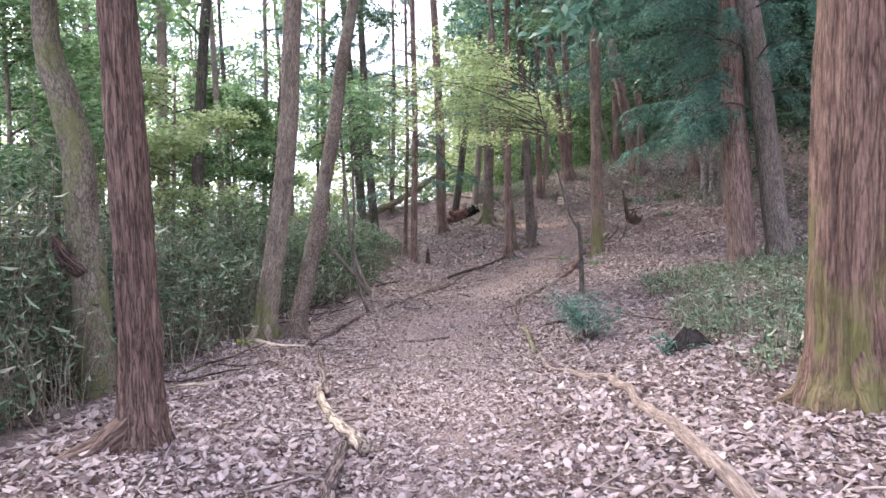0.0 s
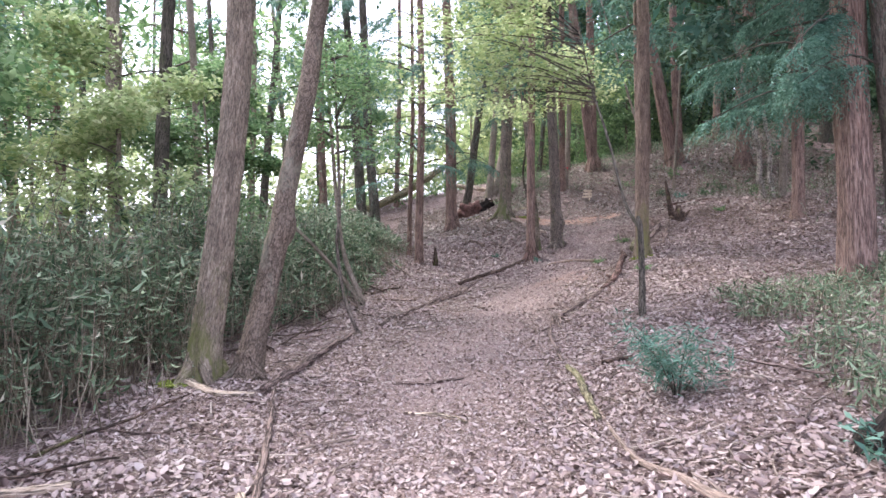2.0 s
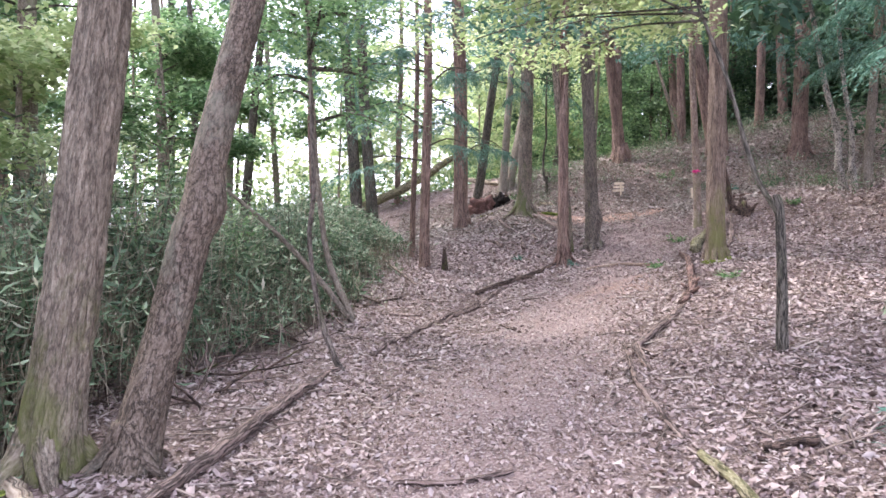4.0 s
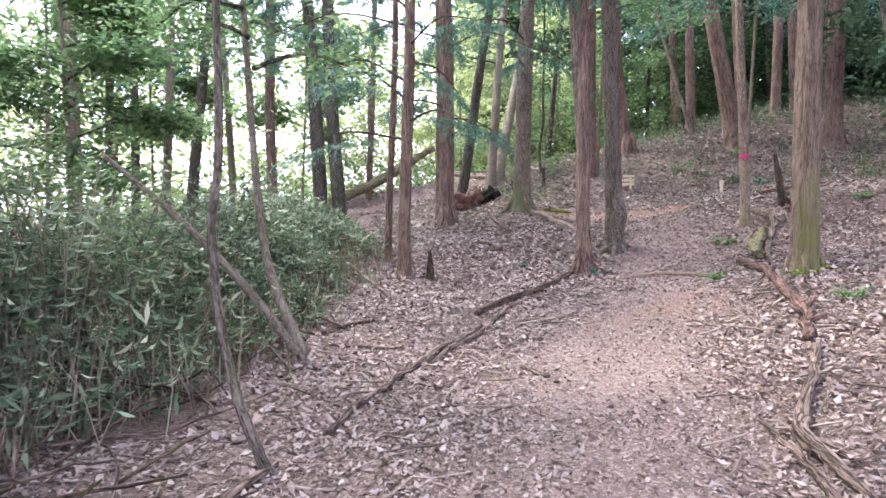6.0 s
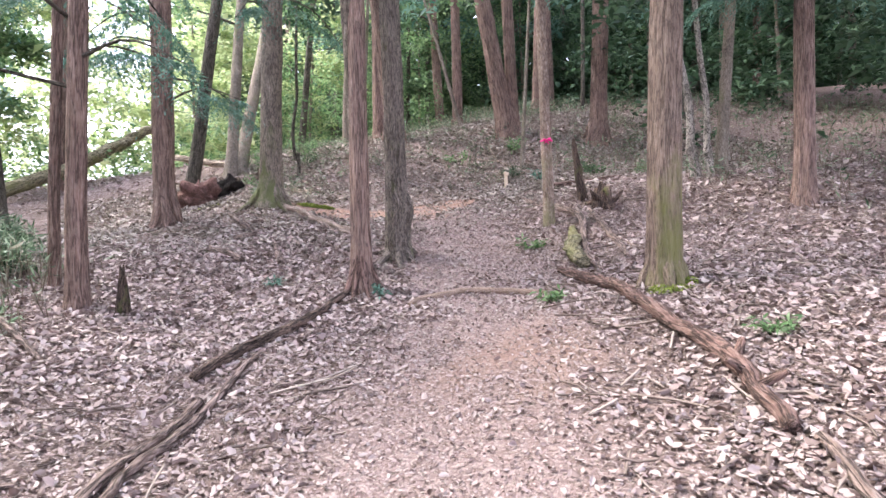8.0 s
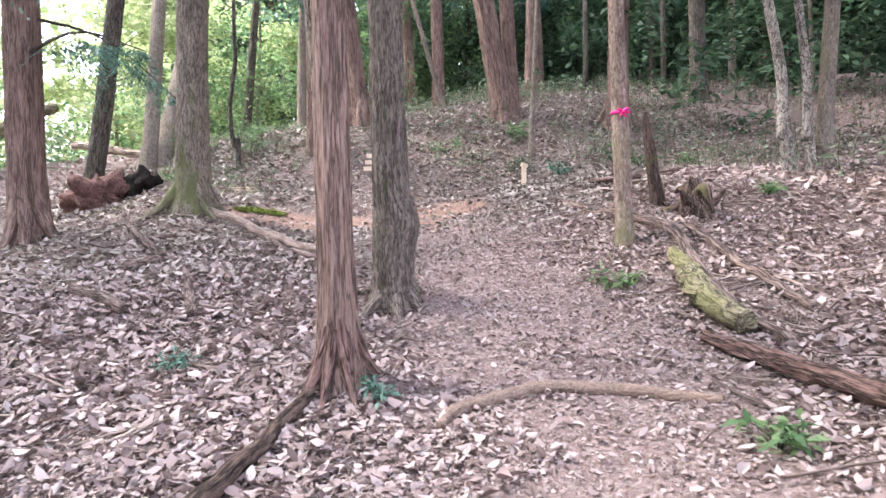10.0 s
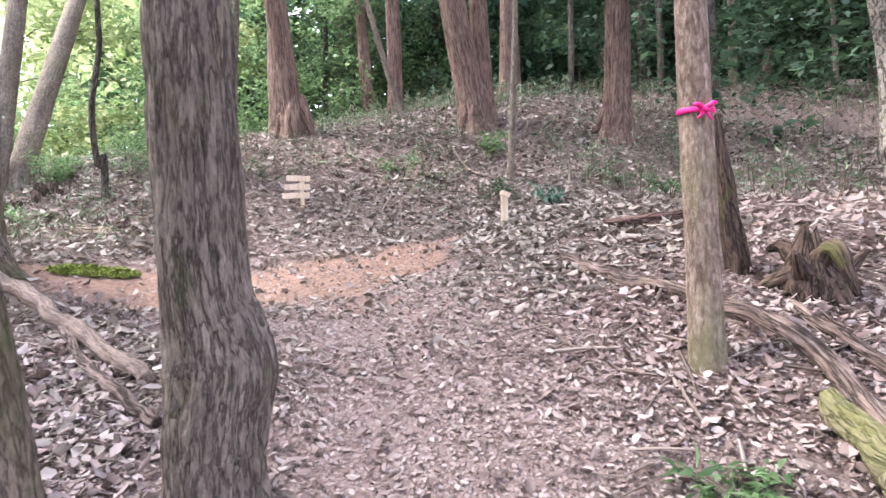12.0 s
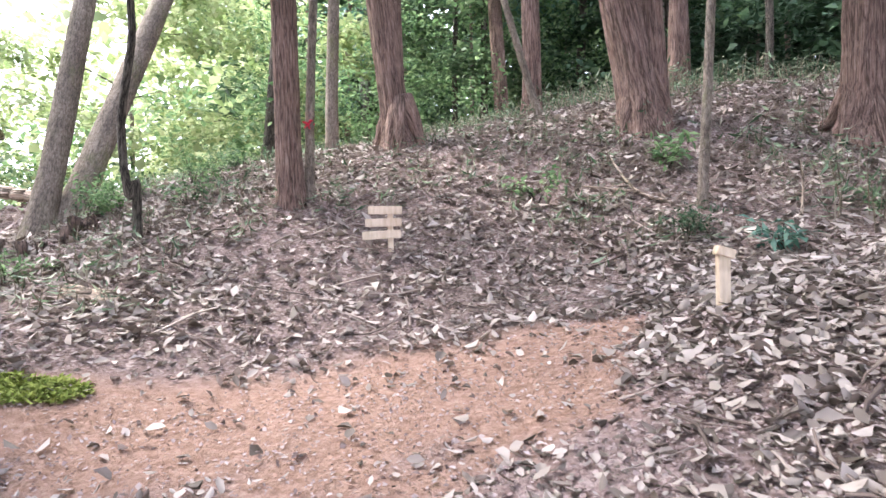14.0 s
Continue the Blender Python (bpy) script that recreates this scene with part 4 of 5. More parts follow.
bamboo_grass(15, x[k], y[k], h[k], 4, "dense thicket of green bamboo grass with dry culms", leaf=0.18)
y = gg.uniform(3, 20, 3000)
x = thicket_edge(y) + gg.normal(-0.4, 0.4, 3000)
bamboo_grass(2, x, y, gg.uniform(0.2, 1.1, 3000) * np.interp(y, (10, 16), (1, 0.6)), 8, "dry leafless bamboo grass stalks at the thicket's edge", leaf=0.14)
x, y = gg.uniform(2.4, 7.5, 4600), gg.uniform(4.8, 13.0, 4600)
k = (x > 2.7 + 0.2 * (y - 7.5)) & (x < 5.8 + 1.7 * vnoise(y * 0.8, 3.0)) & (y < 11 + 2 * vnoise(x * 0.8, 9.0)) & (vnoise(x * 1.2, y * 1.2, 6) + 0.2 * np.clip(x - 3.4, -2, 1.2) > 0.38)
bamboo_grass(5, x[k], y[k], np.full(k.sum(), 0.28), 5, "low patch of bamboo grass on the slope", leaf=0.13)
x, y = gg.uniform(7.5, 18, 2600), gg.uniform(9, 34, 2600)
bamboo_grass(5, x, y, np.full(2600, 0.45), 6, "sparse low bamboo grass on the upper slope", leaf=0.15)
x, y = gg.uniform(1.5, 11, 2800), gg.uniform(22.8, 31, 2800)
k = vnoise(x * 0.8, y * 0.8, 31) + 0.05 * (y - 26) > 0.42
x, y = x[k], y[k]
bamboo_grass(4, x, y, np.full(len(x), 0.2), 7, "sparse low bamboo grass on the bank", leaf=0.12)


# ---- logs and fallen branches ----
def log(name, points, radii, mat, label, category="log", seg=14, rings=40, rough=0.12, lift=0.85, seed=1.0, twigs=()):
    """A bar lying on the ground along the points (x, y[, up])."""
    x0, y0 = points[0][:2]
    e = thing(name, x0, y0, label, category)
    o = e.matrix_world.translation
    line = smooth_path(np.array([p[:2] for p in points], float), 24)
    r = np.interp(np.linspace(0, 1, 24), np.linspace(0, 1, len(radii)), radii)
    ups = np.interp(np.linspace(0, 1, 24), np.linspace(0, 1, len(points)), [p[2] if len(p) > 2 else 0 for p in points])
    z = gz(line[:, 0], line[:, 1]) + bumps(line[:, 0], line[:, 1]) + r * lift + ups
    pts = np.column_stack((line, z)) - np.array(o)
    wob = np.random.default_rng(int(seed * 10))
    pts[1:-1, :2] += wob.normal(0, 0.12, (22, 2)) * r[1:-1, None]

    def gnarled(a, s):
        ca, sa = np.cos(a), np.sin(a)
        return 1 + rough * 0.9 * (vnoise(ca * 1.3 + seed, sa * 1.3, s * 3) - 0.5) + rough * 1.1 * (vnoise(ca * 4 + seed, sa * 4, s * 12) - 0.5) - 0.12 * (1 - np.abs(vnoise(ca * 5 + seed, sa * 5, s * 1.5) - 0.5) * 2) ** 4
    part("stem", mesh("stem", *tube(pts, r * 0.8, seg + 6, rings * 2, gnarled), mat=mat, smooth=True), e)
    for f, dx, dy, dz, tr in twigs:
        b = pts[int(f * 23)]
        part("stub", mesh("stub", *tube([b, b + np.array((dx, dy, dz)) * 0.6, b + np.array((dx, dy, dz))], [tr, tr * 0.85, tr * 0.7], 10, 8, rough_bar(0.15, 14, seed + f)), mat=mat, smooth=True), e)
    return e


log("log", ((1.15, 8.0), (1.12, 7.3), (1.17, 6.7), (1.36, 5.95), (1.46, 5.45), (1.42, 4.6), (1.41, 4.07), (1.36, 3.0), (1.3, 2.3)), (0.015, 0.022, 0.03, 0.042, 0.048, 0.05, 0.052, 0.056, 0.06), PALEBARK, "long grey-brown fallen pole with a knot, edging the path", twigs=((0.5, -0.1, 0.05, 0.02, 0.04), (0.5, 0.06, -0.08, 0.02, 0.035)), rings=60, seed=2)
log("branch", ((-1.88, 8.8), (-1.74, 10.05), (-1.6, 11.1), (-1.42, 12.1)), (0.055, 0.062, 0.055, 0.035), DEADWOOD, "long grey-brown pole edging the path", "branch", seed=6)
log("branch", ((-1.2, 12.6), (-0.71, 14.22), (-0.3, 15.2), (0.12, 15.98)), (0.03, 0.04, 0.045, 0.04), DEADWOOD, "thin weathered pole edging the path", "branch", seed=7)
log("branch", ((-0.5, 14.45), (-0.26, 15.1), (0.06, 15.66), (0.62, 16.6)), (0.03, 0.04, 0.04, 0.03), DEADWOOD, "reddish thin pole lying beside another", "branch", seed=8)
log("log", ((0.1, 16.3), (0.52, 16.72), (1.1, 17.17), (1.74, 17.82)), (0.05, 0.062, 0.055, 0.04), ROTTEN, "dark weathered log at the path's edge by a cedar", seed=70)
log("log", ((3.75, 16.97), (3.62, 16.3), (3.22, 15.12), (2.85, 14.0), (2.43, 13.26)), (0.05, 0.07, 0.065, 0.07, 0.05), REDWOOD, "long reddish rotting log edging the path", rough=0.45, rings=70, seed=9, twigs=((0.8, 0.12, 0.05, 0.1, 0.03), (0.86, -0.1, 0.06, 0.08, 0.025), (0.9, 0.1, -0.1, 0.09, 0.025)))
log("log", ((2.44, 13.14), (1.97, 12.45), (1.47, 11.76), (1.4, 11.4), (1.36, 11.0)), (0.03, 0.045, 0.055, 0.045, 0.02), DEADWOOD, "grey split log with a forked end edging the path", rough=0.4, rings=60, seed=10, twigs=((0.6, 0.1, -0.28, -0.02, 0.032), (0.55, -0.06, -0.2, 0.0, 0.022)))
log("branch", ((1.43, 12.1), (1.28, 11.3), (1.16, 10.64), (1.14, 9.63)), (0.02, 0.03, 0.035, 0.02), DEADWOOD, "thin grey branch beside the path", "branch", seed=11, twigs=((0.35, -0.2, -0.5, 0.02, 0.014),))
log("branch", ((1.14, 9.35), (1.16, 8.85), (1.12, 8.3), (1.09, 7.74)), (0.035, 0.045, 0.045, 0.03), MOSSLOG, "short mossy branch beside the path", "branch", seed=12)
log("branch", ((1.48, 9.31), (1.79, 9.29)), (0.03, 0.035), ROTTEN, "short dark chunk of rotten wood", "branch", seed=73)
log("root", ((2.1, 17.12), (2.22, 17.2), (2.42, 17.2), (2.72, 17.12), (3.06, 16.76), (3.24, 16.44)), (0.03, 0.05, 0.05, 0.045, 0.045, 0.03), SMOOTHROOT, "curved smooth bare root across the path", "root", lift=0.5, rough=0.05, rings=60, seed=13)
log("log", ((4.7, 18.05), (4.45, 17.72), (4.21, 17.39), (3.97, 16.86)), (0.06, 0.10, 0.115, 0.10), MOSSLOG, "rotten log with yellow-green moss and a broken end", rough=0.3, rings=60, seed=14)
log("log", ((5.14, 19.43), (5.06, 18.9), (5.05, 18.4), (4.38, 17.38), (3.98, 16.6)), (0.04, 0.06, 0.065, 0.055, 0.035), DEADWOOD, "split grey-brown log on the slope", rough=0.3, lift=0.5, rings=60, seed=15)
log("log", ((5.35, 18.6), (5.12, 18.0), (4.8, 17.3), (4.5, 16.8)), (0.03, 0.05, 0.045, 0.03), DEADWOOD, "long splinter beside a split log", rough=0.35, seed=39)
log("branch", ((5.3, 18.3), (5.0, 17.6), (4.85, 16.9)), (0.02, 0.028, 0.02), DEADWOOD, "thin splinter beside a split log", "branch", rough=0.3, seed=74)
log("log", ((1.72, 22.2), (1.92, 21.75), (2.24, 21.05), (2.53, 20.16)), (0.05, 0.07, 0.065, 0.05), PALEBARK, "grey-brown branch running from a mossy tree's foot", seed=19)
log("branch", ((2.16, 21.2), (2.33, 20.28), (2.52, 19.71)), (0.035, 0.045, 0.04), DEADWOOD, "dead branch by a furrowed tree", "branch", seed=71)
log("log", ((0.83, 20.45), (1.09, 20.7)), (0.06, 0.06), DEADWOOD, "short cut piece of grey wood on the litter", seed=24)
log("branch", ((0.9, 22.2), (1.0, 21.5), (1.17, 20.85)), (0.04, 0.05, 0.04), DEADWOOD, "knobbly forked dead branch on the litter", "branch", seed=23, twigs=((0.6, 0.3, -0.1, 0.03, 0.025),))
log("log", ((0.45, 20.08), (0.8, 19.5)), (0.05, 0.055), DEADWOOD, "short length of grey wood on the litter", seed=34)
log("branch", ((1.27, 19.95), (1.23, 19.27)), (0.04, 0.05), DEADWOOD, "short stub of wood on the litter", "branch", seed=25)
log("branch", ((1.56, 20.3), (1.59, 19.8)), (0.03, 0.035), DEADWOOD, "grey stick on the litter", "branch", seed=33)
log("log", ((5.2, 20.2), (5.1, 19.6), (5.14, 19.2)), (0.04, 0.06, 0.05), DEADWOOD, "rotten log half sunk in the litter", rough=0.35, lift=0.35, seed=26)
log("log", ((5.78, 20.32), (6.01, 20.14), (6.32, 20.02), (6.95, 19.95)), (0.035, 0.055, 0.045, 0.025), REDWOOD, "reddish rotten branch on the slope", rough=0.5, seed=27)
log("branch", ((5.95, 20.1), (6.15, 19.75), (6.5, 19.3)), (0.022, 0.02, 0.012), PALEWOOD, "pale barked stick on the slope", "branch", seed=28)
log("log", ((2.25, 23.78), (2.56, 23.54)), (0.07, 0.085), PALEWOOD, "pale flat chunk of split wood below the bank", lift=0.3, rough=0.5, seed=30)
log("branch", ((0.32, 14.09), (0.49, 13.74)), (0.025, 0.03), DEADWOOD, "short stick on the path", "branch", seed=32)
log("branch", ((0.05, 8.05), (-0.15, 8.3), (-0.5, 8.45)), (0.02, 0.028, 0.015), PALEWOOD, "pale broken stick on the path", "branch", seed=75)
log("branch", ((7.0, 23.6), (6.85, 23.9, 0.02), (6.9, 24.4, 0.1)), (0.015, 0.018, 0.012), PALEWOOD, "bent pale dead branch on the bank", "branch", seed=76, twigs=((0.5, -0.5, 0.1, 0.05, 0.01),))
log("log", ((-1.34, 6.5), (-0.95, 5.2), (-0.56, 4.15)), (0.042, 0.055, 0.062), PALEWOOD, "pale barked pole edging the path, sawn end", rough=0.06, seed=3)
log("branch", ((-1.8, 8.9), (-1.5, 7.6), (-1.18, 6.2)), (0.025, 0.035, 0.04), DEADWOOD, "grey fallen branch beside the path", "branch", seed=4)
log("branch", ((-0.72, 4.3), (-0.68, 3.6), (-0.62, 3.0)), (0.045, 0.055, 0.055), DEADWOOD, "short curved grey branch beside the path", "branch", seed=5)
log("branch", ((-0.7, 9.36), (-0.35, 9.3), (0.05, 9.42)), (0.015, 0.022, 0.018), DEADWOOD, "thin bare stick across the path", "branch", seed=17)
log("log", ((-2.95, 6.5), (-2.65, 6.45), (-2.35, 6.5)), (0.035, 0.04, 0.04), PALEWOOD, "short pale log at the thicket's edge", seed=18)
log("log", ((-3.4, 28.2, 0.1), (-1.4, 29.5, 0.6), (-0.2, 30.5, 1.1)), (0.2, 0.19, 0.14), MOSSLOG, "fallen mossy trunk leaning over the bank", seed=20)
log("log", ((0.2, 28.5, 0.4), (0.8, 28.0, 0.3), (1.4, 27.6, 0.1)), (0.1, 0.11, 0.09), PALEWOOD, "pale fallen trunk by the slanting trees", seed=21)


log("branch", ((7.7, 22.9), (7.78, 22.95, 0.2), (7.74, 22.95, 0.42)), (0.015, 0.015, 0.01), PALEWOOD, "curved pale dead stem on the bank", "branch", seed=29)
log("branch", ((2.0, 8.2, 0.3), (2.6, 7.7, 0.12), (3.3, 7.2)), (0.012, 0.014, 0.016), DEADWOOD, "thin bare branch lying through a cedar seedling", "branch", seed=31)
log("branch", ((-1.8, 18.8, 0.1), (-1.4, 17.9, 0.08), (-0.95, 17.0)), (0.03, 0.035, 0.03), DEADWOOD, "dead branch by the thicket", "branch", seed=35)
log("branch", ((-1.7, 15.6), (-1.15, 16.1)), (0.03, 0.025), ROTTEN, "dark stick by the thicket", "branch", seed=36)
log("branch", ((-1.6, 15.2), (-0.78, 15.1)), (0.02, 0.02), DEADWOOD, "thin stick by the thicket", "branch", seed=37)
log("branch", ((-2.75, 9.1), (-2.3, 8.7), (-1.95, 8.72)), (0.07, 0.05, 0.035), PALEWOOD, "bare root running from the leaning pair", "root", lift=0.3, seed=38)
gg = np.random.default_rng(77)
for k in range(34):
    y = gg.uniform(5.5, 17.5)
    x = float(thicket_edge(y)) + gg.uniform(-0.4, 0.75)
    a, L = gg.uniform(-0.5, 3.6), gg.uniform(0.5, 1.6)
    if x + math.cos(a) * L > -1.3:
        a += 3.1
    log("branch", ((x, y, 0.02), (x + 0.5 * L * math.cos(a), y + 0.5 * L * math.sin(a) + 0.08, gg.uniform(0.02, 0.15)), (x + L * math.cos(a), y + L * math.sin(a), gg.uniform(0.0, 0.3))), (0.018, 0.015, 0.008), (DEADWOOD, ROTTEN)[k % 2], "dead branch in the tangle at the thicket's edge", "branch", seg=4, rings=12, seed=40 + k)


for k in range(30):
    x, y = gg.uniform(-3.1, -2.0), gg.uniform(10.3, 13.6)
    a, L = gg.uniform(0, 6.28), gg.uniform(0.4, 1.1)
    x2, y2 = x + L * math.cos(a), y + L * math.sin(a)
    if x2 > -1.6:
        x2 = x - L * math.cos(a)
    log("branch", ((x, y, 0.0), ((x + x2) / 2 + 0.1, (y + y2) / 2, gg.uniform(0.08, 0.3)), (x2, y2, gg.uniform(0.0, 0.35))), (0.014, 0.012, 0.006), (DEADWOOD, ROTTEN)[k % 2], "dead branch in the brush at the thicket's edge", "branch", seg=2, rings=10, seed=110 + k)


def moss_patch(x, y, rx, ry, label, seed):
    g = np.random.default_rng(seed)
    a, d = g.uniform(0, 6.283, 2600), g.random(2600) ** 0.6
    px, py = x + np.cos(a) * d * rx, y + np.sin(a) * d * ry
    p = np.stack((px, py, gz(px, py) + bumps(px, py)), -1)
    way = g.normal(0, 1.0, p.shape) * (1, 1, 0.3) + (0, 0, 0.3)
    tagged(new("moss_patch", mesh("moss_patch", *blades(p + (0, 0, 0.012), way, g.normal(0, 0.3, p.shape) + (0, 0, 1), g.uniform(0.02, 0.045, 2600), np.full(2600, 0.018)), mat=MOSS)), label, "moss", kind="stuff")


moss_patch(2.37, 22.31, 0.32, 0.14, "bright green moss cushion at the clay's edge", 3)
moss_patch(0.75, 23.6, 0.35, 0.15, "green moss before the uprooted mound", 5)
moss_patch(3.7, 15.3, 0.22, 0.14, "green moss round a cedar's foot", 6)
moss_patch(-2.85, 9.05, 0.16, 0.14, "green moss round the leaning pair's foot", 7)


def sapling_pair():
    e = thing("sapling", -1.78, 14.75, "thin grey-green leaning sapling at the thicket's edge", "tree")
    part("trunk", mesh("trunk", *tube([(0.05, 0, -0.1), (0, 0, 0.1), (-0.3, 0.02, 0.9), (-0.42, 0.05, 1.8), (-0.5, 0.1, 2.9), (-0.6, 0.1, 5)], [0.07, 0.06, 0.045, 0.038, 0.033, 0.02], 14, 60, rough_bar(0.1, 6, 2)), mat=GREY, smooth=True), e)
    part("limb", mesh("limb", *tube([(-0.02, -0.03, 0.05), (-0.4, -0.1, 0.6), (-1.0, -0.2, 1.3), (-1.75, -0.3, 2.0)], [0.05, 0.042, 0.034, 0.02], 10, 40, rough_bar(0.12, 6, 3)), mat=GREY, smooth=True), e)
    crown(e, (-0.15, 0.02), 2.8, 5, 1.2, 8, 110, 0.09, BROAD, 91, 0.7)
    e = thing("sapling", -1.5, 12.0, "thin brown sapling beside the path", "tree")
    part("trunk", mesh("trunk", *tube([(0.12, 0, -0.05), (0.02, 0, 0.1), (-0.14, 0, 0.6), (-0.22, 0, 1.3), (-0.17, 0, 2.0), (-0.2, 0, 4)], [0.035, 0.032, 0.028, 0.025, 0.024, 0.012], 10, 50, rough_bar(0.12, 8, 4)), mat=OAK, smooth=True), e)
    crown(e, (-0.06, 0.0), 2.9, 4.2, 1.0, 7, 100, 0.08, BROAD, 92, 0.7)


sapling_pair()


# ---- marks, stakes and stumps ----
def stump(x, y, h, r, label, seed, lean=(0, 0), name="stump", mat=ROTTEN):
    e = thing(name, x, y, label, "stump")

    def ragged(a, s):
        return 1 + 0.45 * (vnoise(np.cos(a) * 2.5 + seed, np.sin(a) * 2.5, s * 3) - 0.5) + 0.2 * (vnoise(np.cos(a) * 7 + seed, np.sin(a) * 7, s * 10) - 0.5)
    me = mesh("stem", *tube([(0, 0, -0.15), (0, 0, 0.05), (lean[0] * h * 0.5, lean[1] * h * 0.5, h * 0.5), (lean[0] * h, lean[1] * h, h)], [r * 1.5, r * 1.25, r * 0.9, r * 0.35], 24, 26, ragged), mat=mat, smooth=True)
    co = np.empty(len(me.vertices) * 3, np.float32)
    me.vertices.foreach_get("co", co)
    co = co.reshape(-1, 3)
    a = np.arctan2(co[:, 1], co[:, 0])
    co[:, 2] += np.clip(co[:, 2] / h - 0.3, 0, 1) * h * 0.5 * (vnoise(np.cos(a) * 2 + seed, np.sin(a) * 2, 5) - 0.5)
    me.vertices.foreach_set("co", co.ravel())
    part("stem", me, e)
    return e


stump(-0.45, 18.25, 0.42, 0.05, "small charred-looking black stump", 2.0)
stump(5.57, 19.04, 0.95, 0.062, "tall splintered dark snag behind a ribboned trunk", 5.0, (-0.13, 0.06))
s2 = stump(5.62, 18.66, 0.34, 0.13, "rotten uprooted stump with splayed roots", 8.0)
for k in range(6):
    a = k * 1.05 + 0.3
    part("root", mesh("root", *tube([(0, 0, 0.12), (0.15 * math.cos(a), 0.15 * math.sin(a), 0.16 + 0.1 * math.sin(k * 2)), (0.28 * math.cos(a), 0.28 * math.sin(a), 0.02 + 0.22 * (k % 2))], [0.07, 0.045, 0.015], 8, 10, rough_bar(0.3, 12, k)), mat=ROTTEN, smooth=True), s2)
stump(2.42, 6.25, 0.24, 0.19, "low rotten black stump among green sprouts", 11.0, mat=CHAR)


def box(sx, sy, sz, bevel=0.004):
    bm = bmesh.new()
    bmesh.ops.create_cube(bm, size=1)
    bmesh.ops.scale(bm, vec=(sx, sy, sz), verts=bm.verts)
    bmesh.ops.bevel(bm, geom=bm.edges[:], offset=bevel, segments=2, affect="EDGES")
    return bm


def box_mesh(name, size, mat, m=Matrix()):
    bm = box(*size)
    bmesh.ops.transform(bm, matrix=m, verts=bm.verts)
    me = bpy.data.meshes.new(name)
    bm.to_mesh(me)
    bm.free()
    me.materials.append(mat)
    return me


stake = thing("marker_stake", 5.64, 21.44, "short pale wooden stake with a slanted cap on the bank", "stake", turn=-20)
part("post", box_mesh("post", (0.055, 0.055, 0.34), PLANED, pose(0, 0, 0.10)), stake)
part("cap", box_mesh("cap", (0.085, 0.08, 0.045), PLANED, pose(0.008, 0, 0.272, 0, 18, 0)), stake)

sign = thing("wooden_sign", 4.49, 23.86, "pale wooden sign of three short boards on a post", "sign", turn=-14)
part("post", box_mesh("post", (0.045, 0.03, 0.42), PLANED, pose(0.04, 0.025, 0.12)), sign)
for k in range(3):
    part("board", box_mesh("board", (0.31 - 0.02 * k, 0.022, 0.066), PLANED, pose(-0.03 + 0.015 * k, -0.002, 0.16 + 0.098 * k, 0, 1.5 * k - 2, 2)), sign)


def ribbon(x, y, up, r, colour, label, r_lean=(0, 0)):
    m, n, l, b = material("ribbon_" + str(len(bpy.data.materials)), 0.45)
    l.new(ramp(n, l, grain(n, l, 25, 3), ((0.3, tuple(c * 0.75 for c in colour)), (0.7, colour))), b.inputs["Base Color"])
    e = thing("marker_ribbon", x + r_lean[0] * up, y + r_lean[1] * up, label, "ribbon", up=up, turn=-30)
    part("band", mesh("band", *tube([(0, 0, -0.01), (0, 0, 0.0), (0, 0, 0.014)], [r * 1.0, r * 1.04, r * 1.0], 28, 8, rough_bar(0.06, 40, 3)), mat=m, smooth=True), e)
    for k, (dx, dz, w) in enumerate(((-0.05, 0.018, 0.011), (0.05, 0.024, 0.011), (-0.035, -0.04, 0.007), (0.03, -0.05, 0.007), (0.006, -0.012, 0.014))):
        part("loop", mesh("loop", *tube([(0, -r, 0), (dx * 0.6, -r - 0.03, dz * 0.8), (dx, -r - 0.02, dz)], [0.01, w * 0.95, w * 0.5], 10, 10, rough_bar(0.35, 30, k)), mat=m, smooth=True), e)


ribbon(4.68, 18.58, 1.11, 0.08, (0.75, 0.02, 0.22), "bright pink ribbon knotted round a thin trunk", (-0.01, 0.03))
ribbon(4.01, 24.95, 0.72, 0.038, (0.7, 0.04, 0.08), "red ribbon tied round a thin trunk", (0.03, -0.03))


def fronds(x, y, n, size, mat, label, seed, up=0.0, spread=0.25, slim=0.3, name="shrub", flat=0.5, height=0.25):
    e = thing(name, x, y, label, "plant", up=up)
    gg = np.random.default_rng(seed)
    c = []
    for k in range(7):
        a = gg.uniform(0, 6.28)
        tip = np.array((math.cos(a) * spread * gg.uniform(0.4, 1), math.sin(a) * spread * gg.uniform(0.4, 1), height * gg.uniform(0.5, 1.1)))
        part("stem", mesh("stem", *tube([(0, 0, -0.03), tip * (0.4, 0.4, 0.6), tip], [0.006, 0.004, 0.002], 5, 6), mat=DARK), e)
        c += [tip * f for f in (0.5, 0.75, 1.0)]
    part("leaves", mesh("leaves", *sprays(c, (spread * 0.3, spread * 0.3, height * 0.3), n, size, flat, 0.0, slim, seed), mat=mat), e)


fronds(1.78, 7.95, 60, 0.12, NEEDLES, "young green cedar sprouting beside the path", 1, spread=0.42, slim=0.1, height=0.55, name="cedar_seedling")
fronds(2.2, 6.0, 4, 0.08, NEEDLES, "green sprouts by a rotten stump", 2)
fronds(4.05, 18.0, 8, 0.08, BROAD, "small green seedling among dry leaves", 3, height=0.12, spread=0.2)
fronds(3.35, 14.1, 6, 0.07, BROAD, "small green seedling among dry leaves", 4, height=0.1, spread=0.15)
fronds(1.05, 18.55, 5, 0.06, NEEDLES, "small bluish-green seedling among dry leaves", 21, height=0.08, spread=0.12)
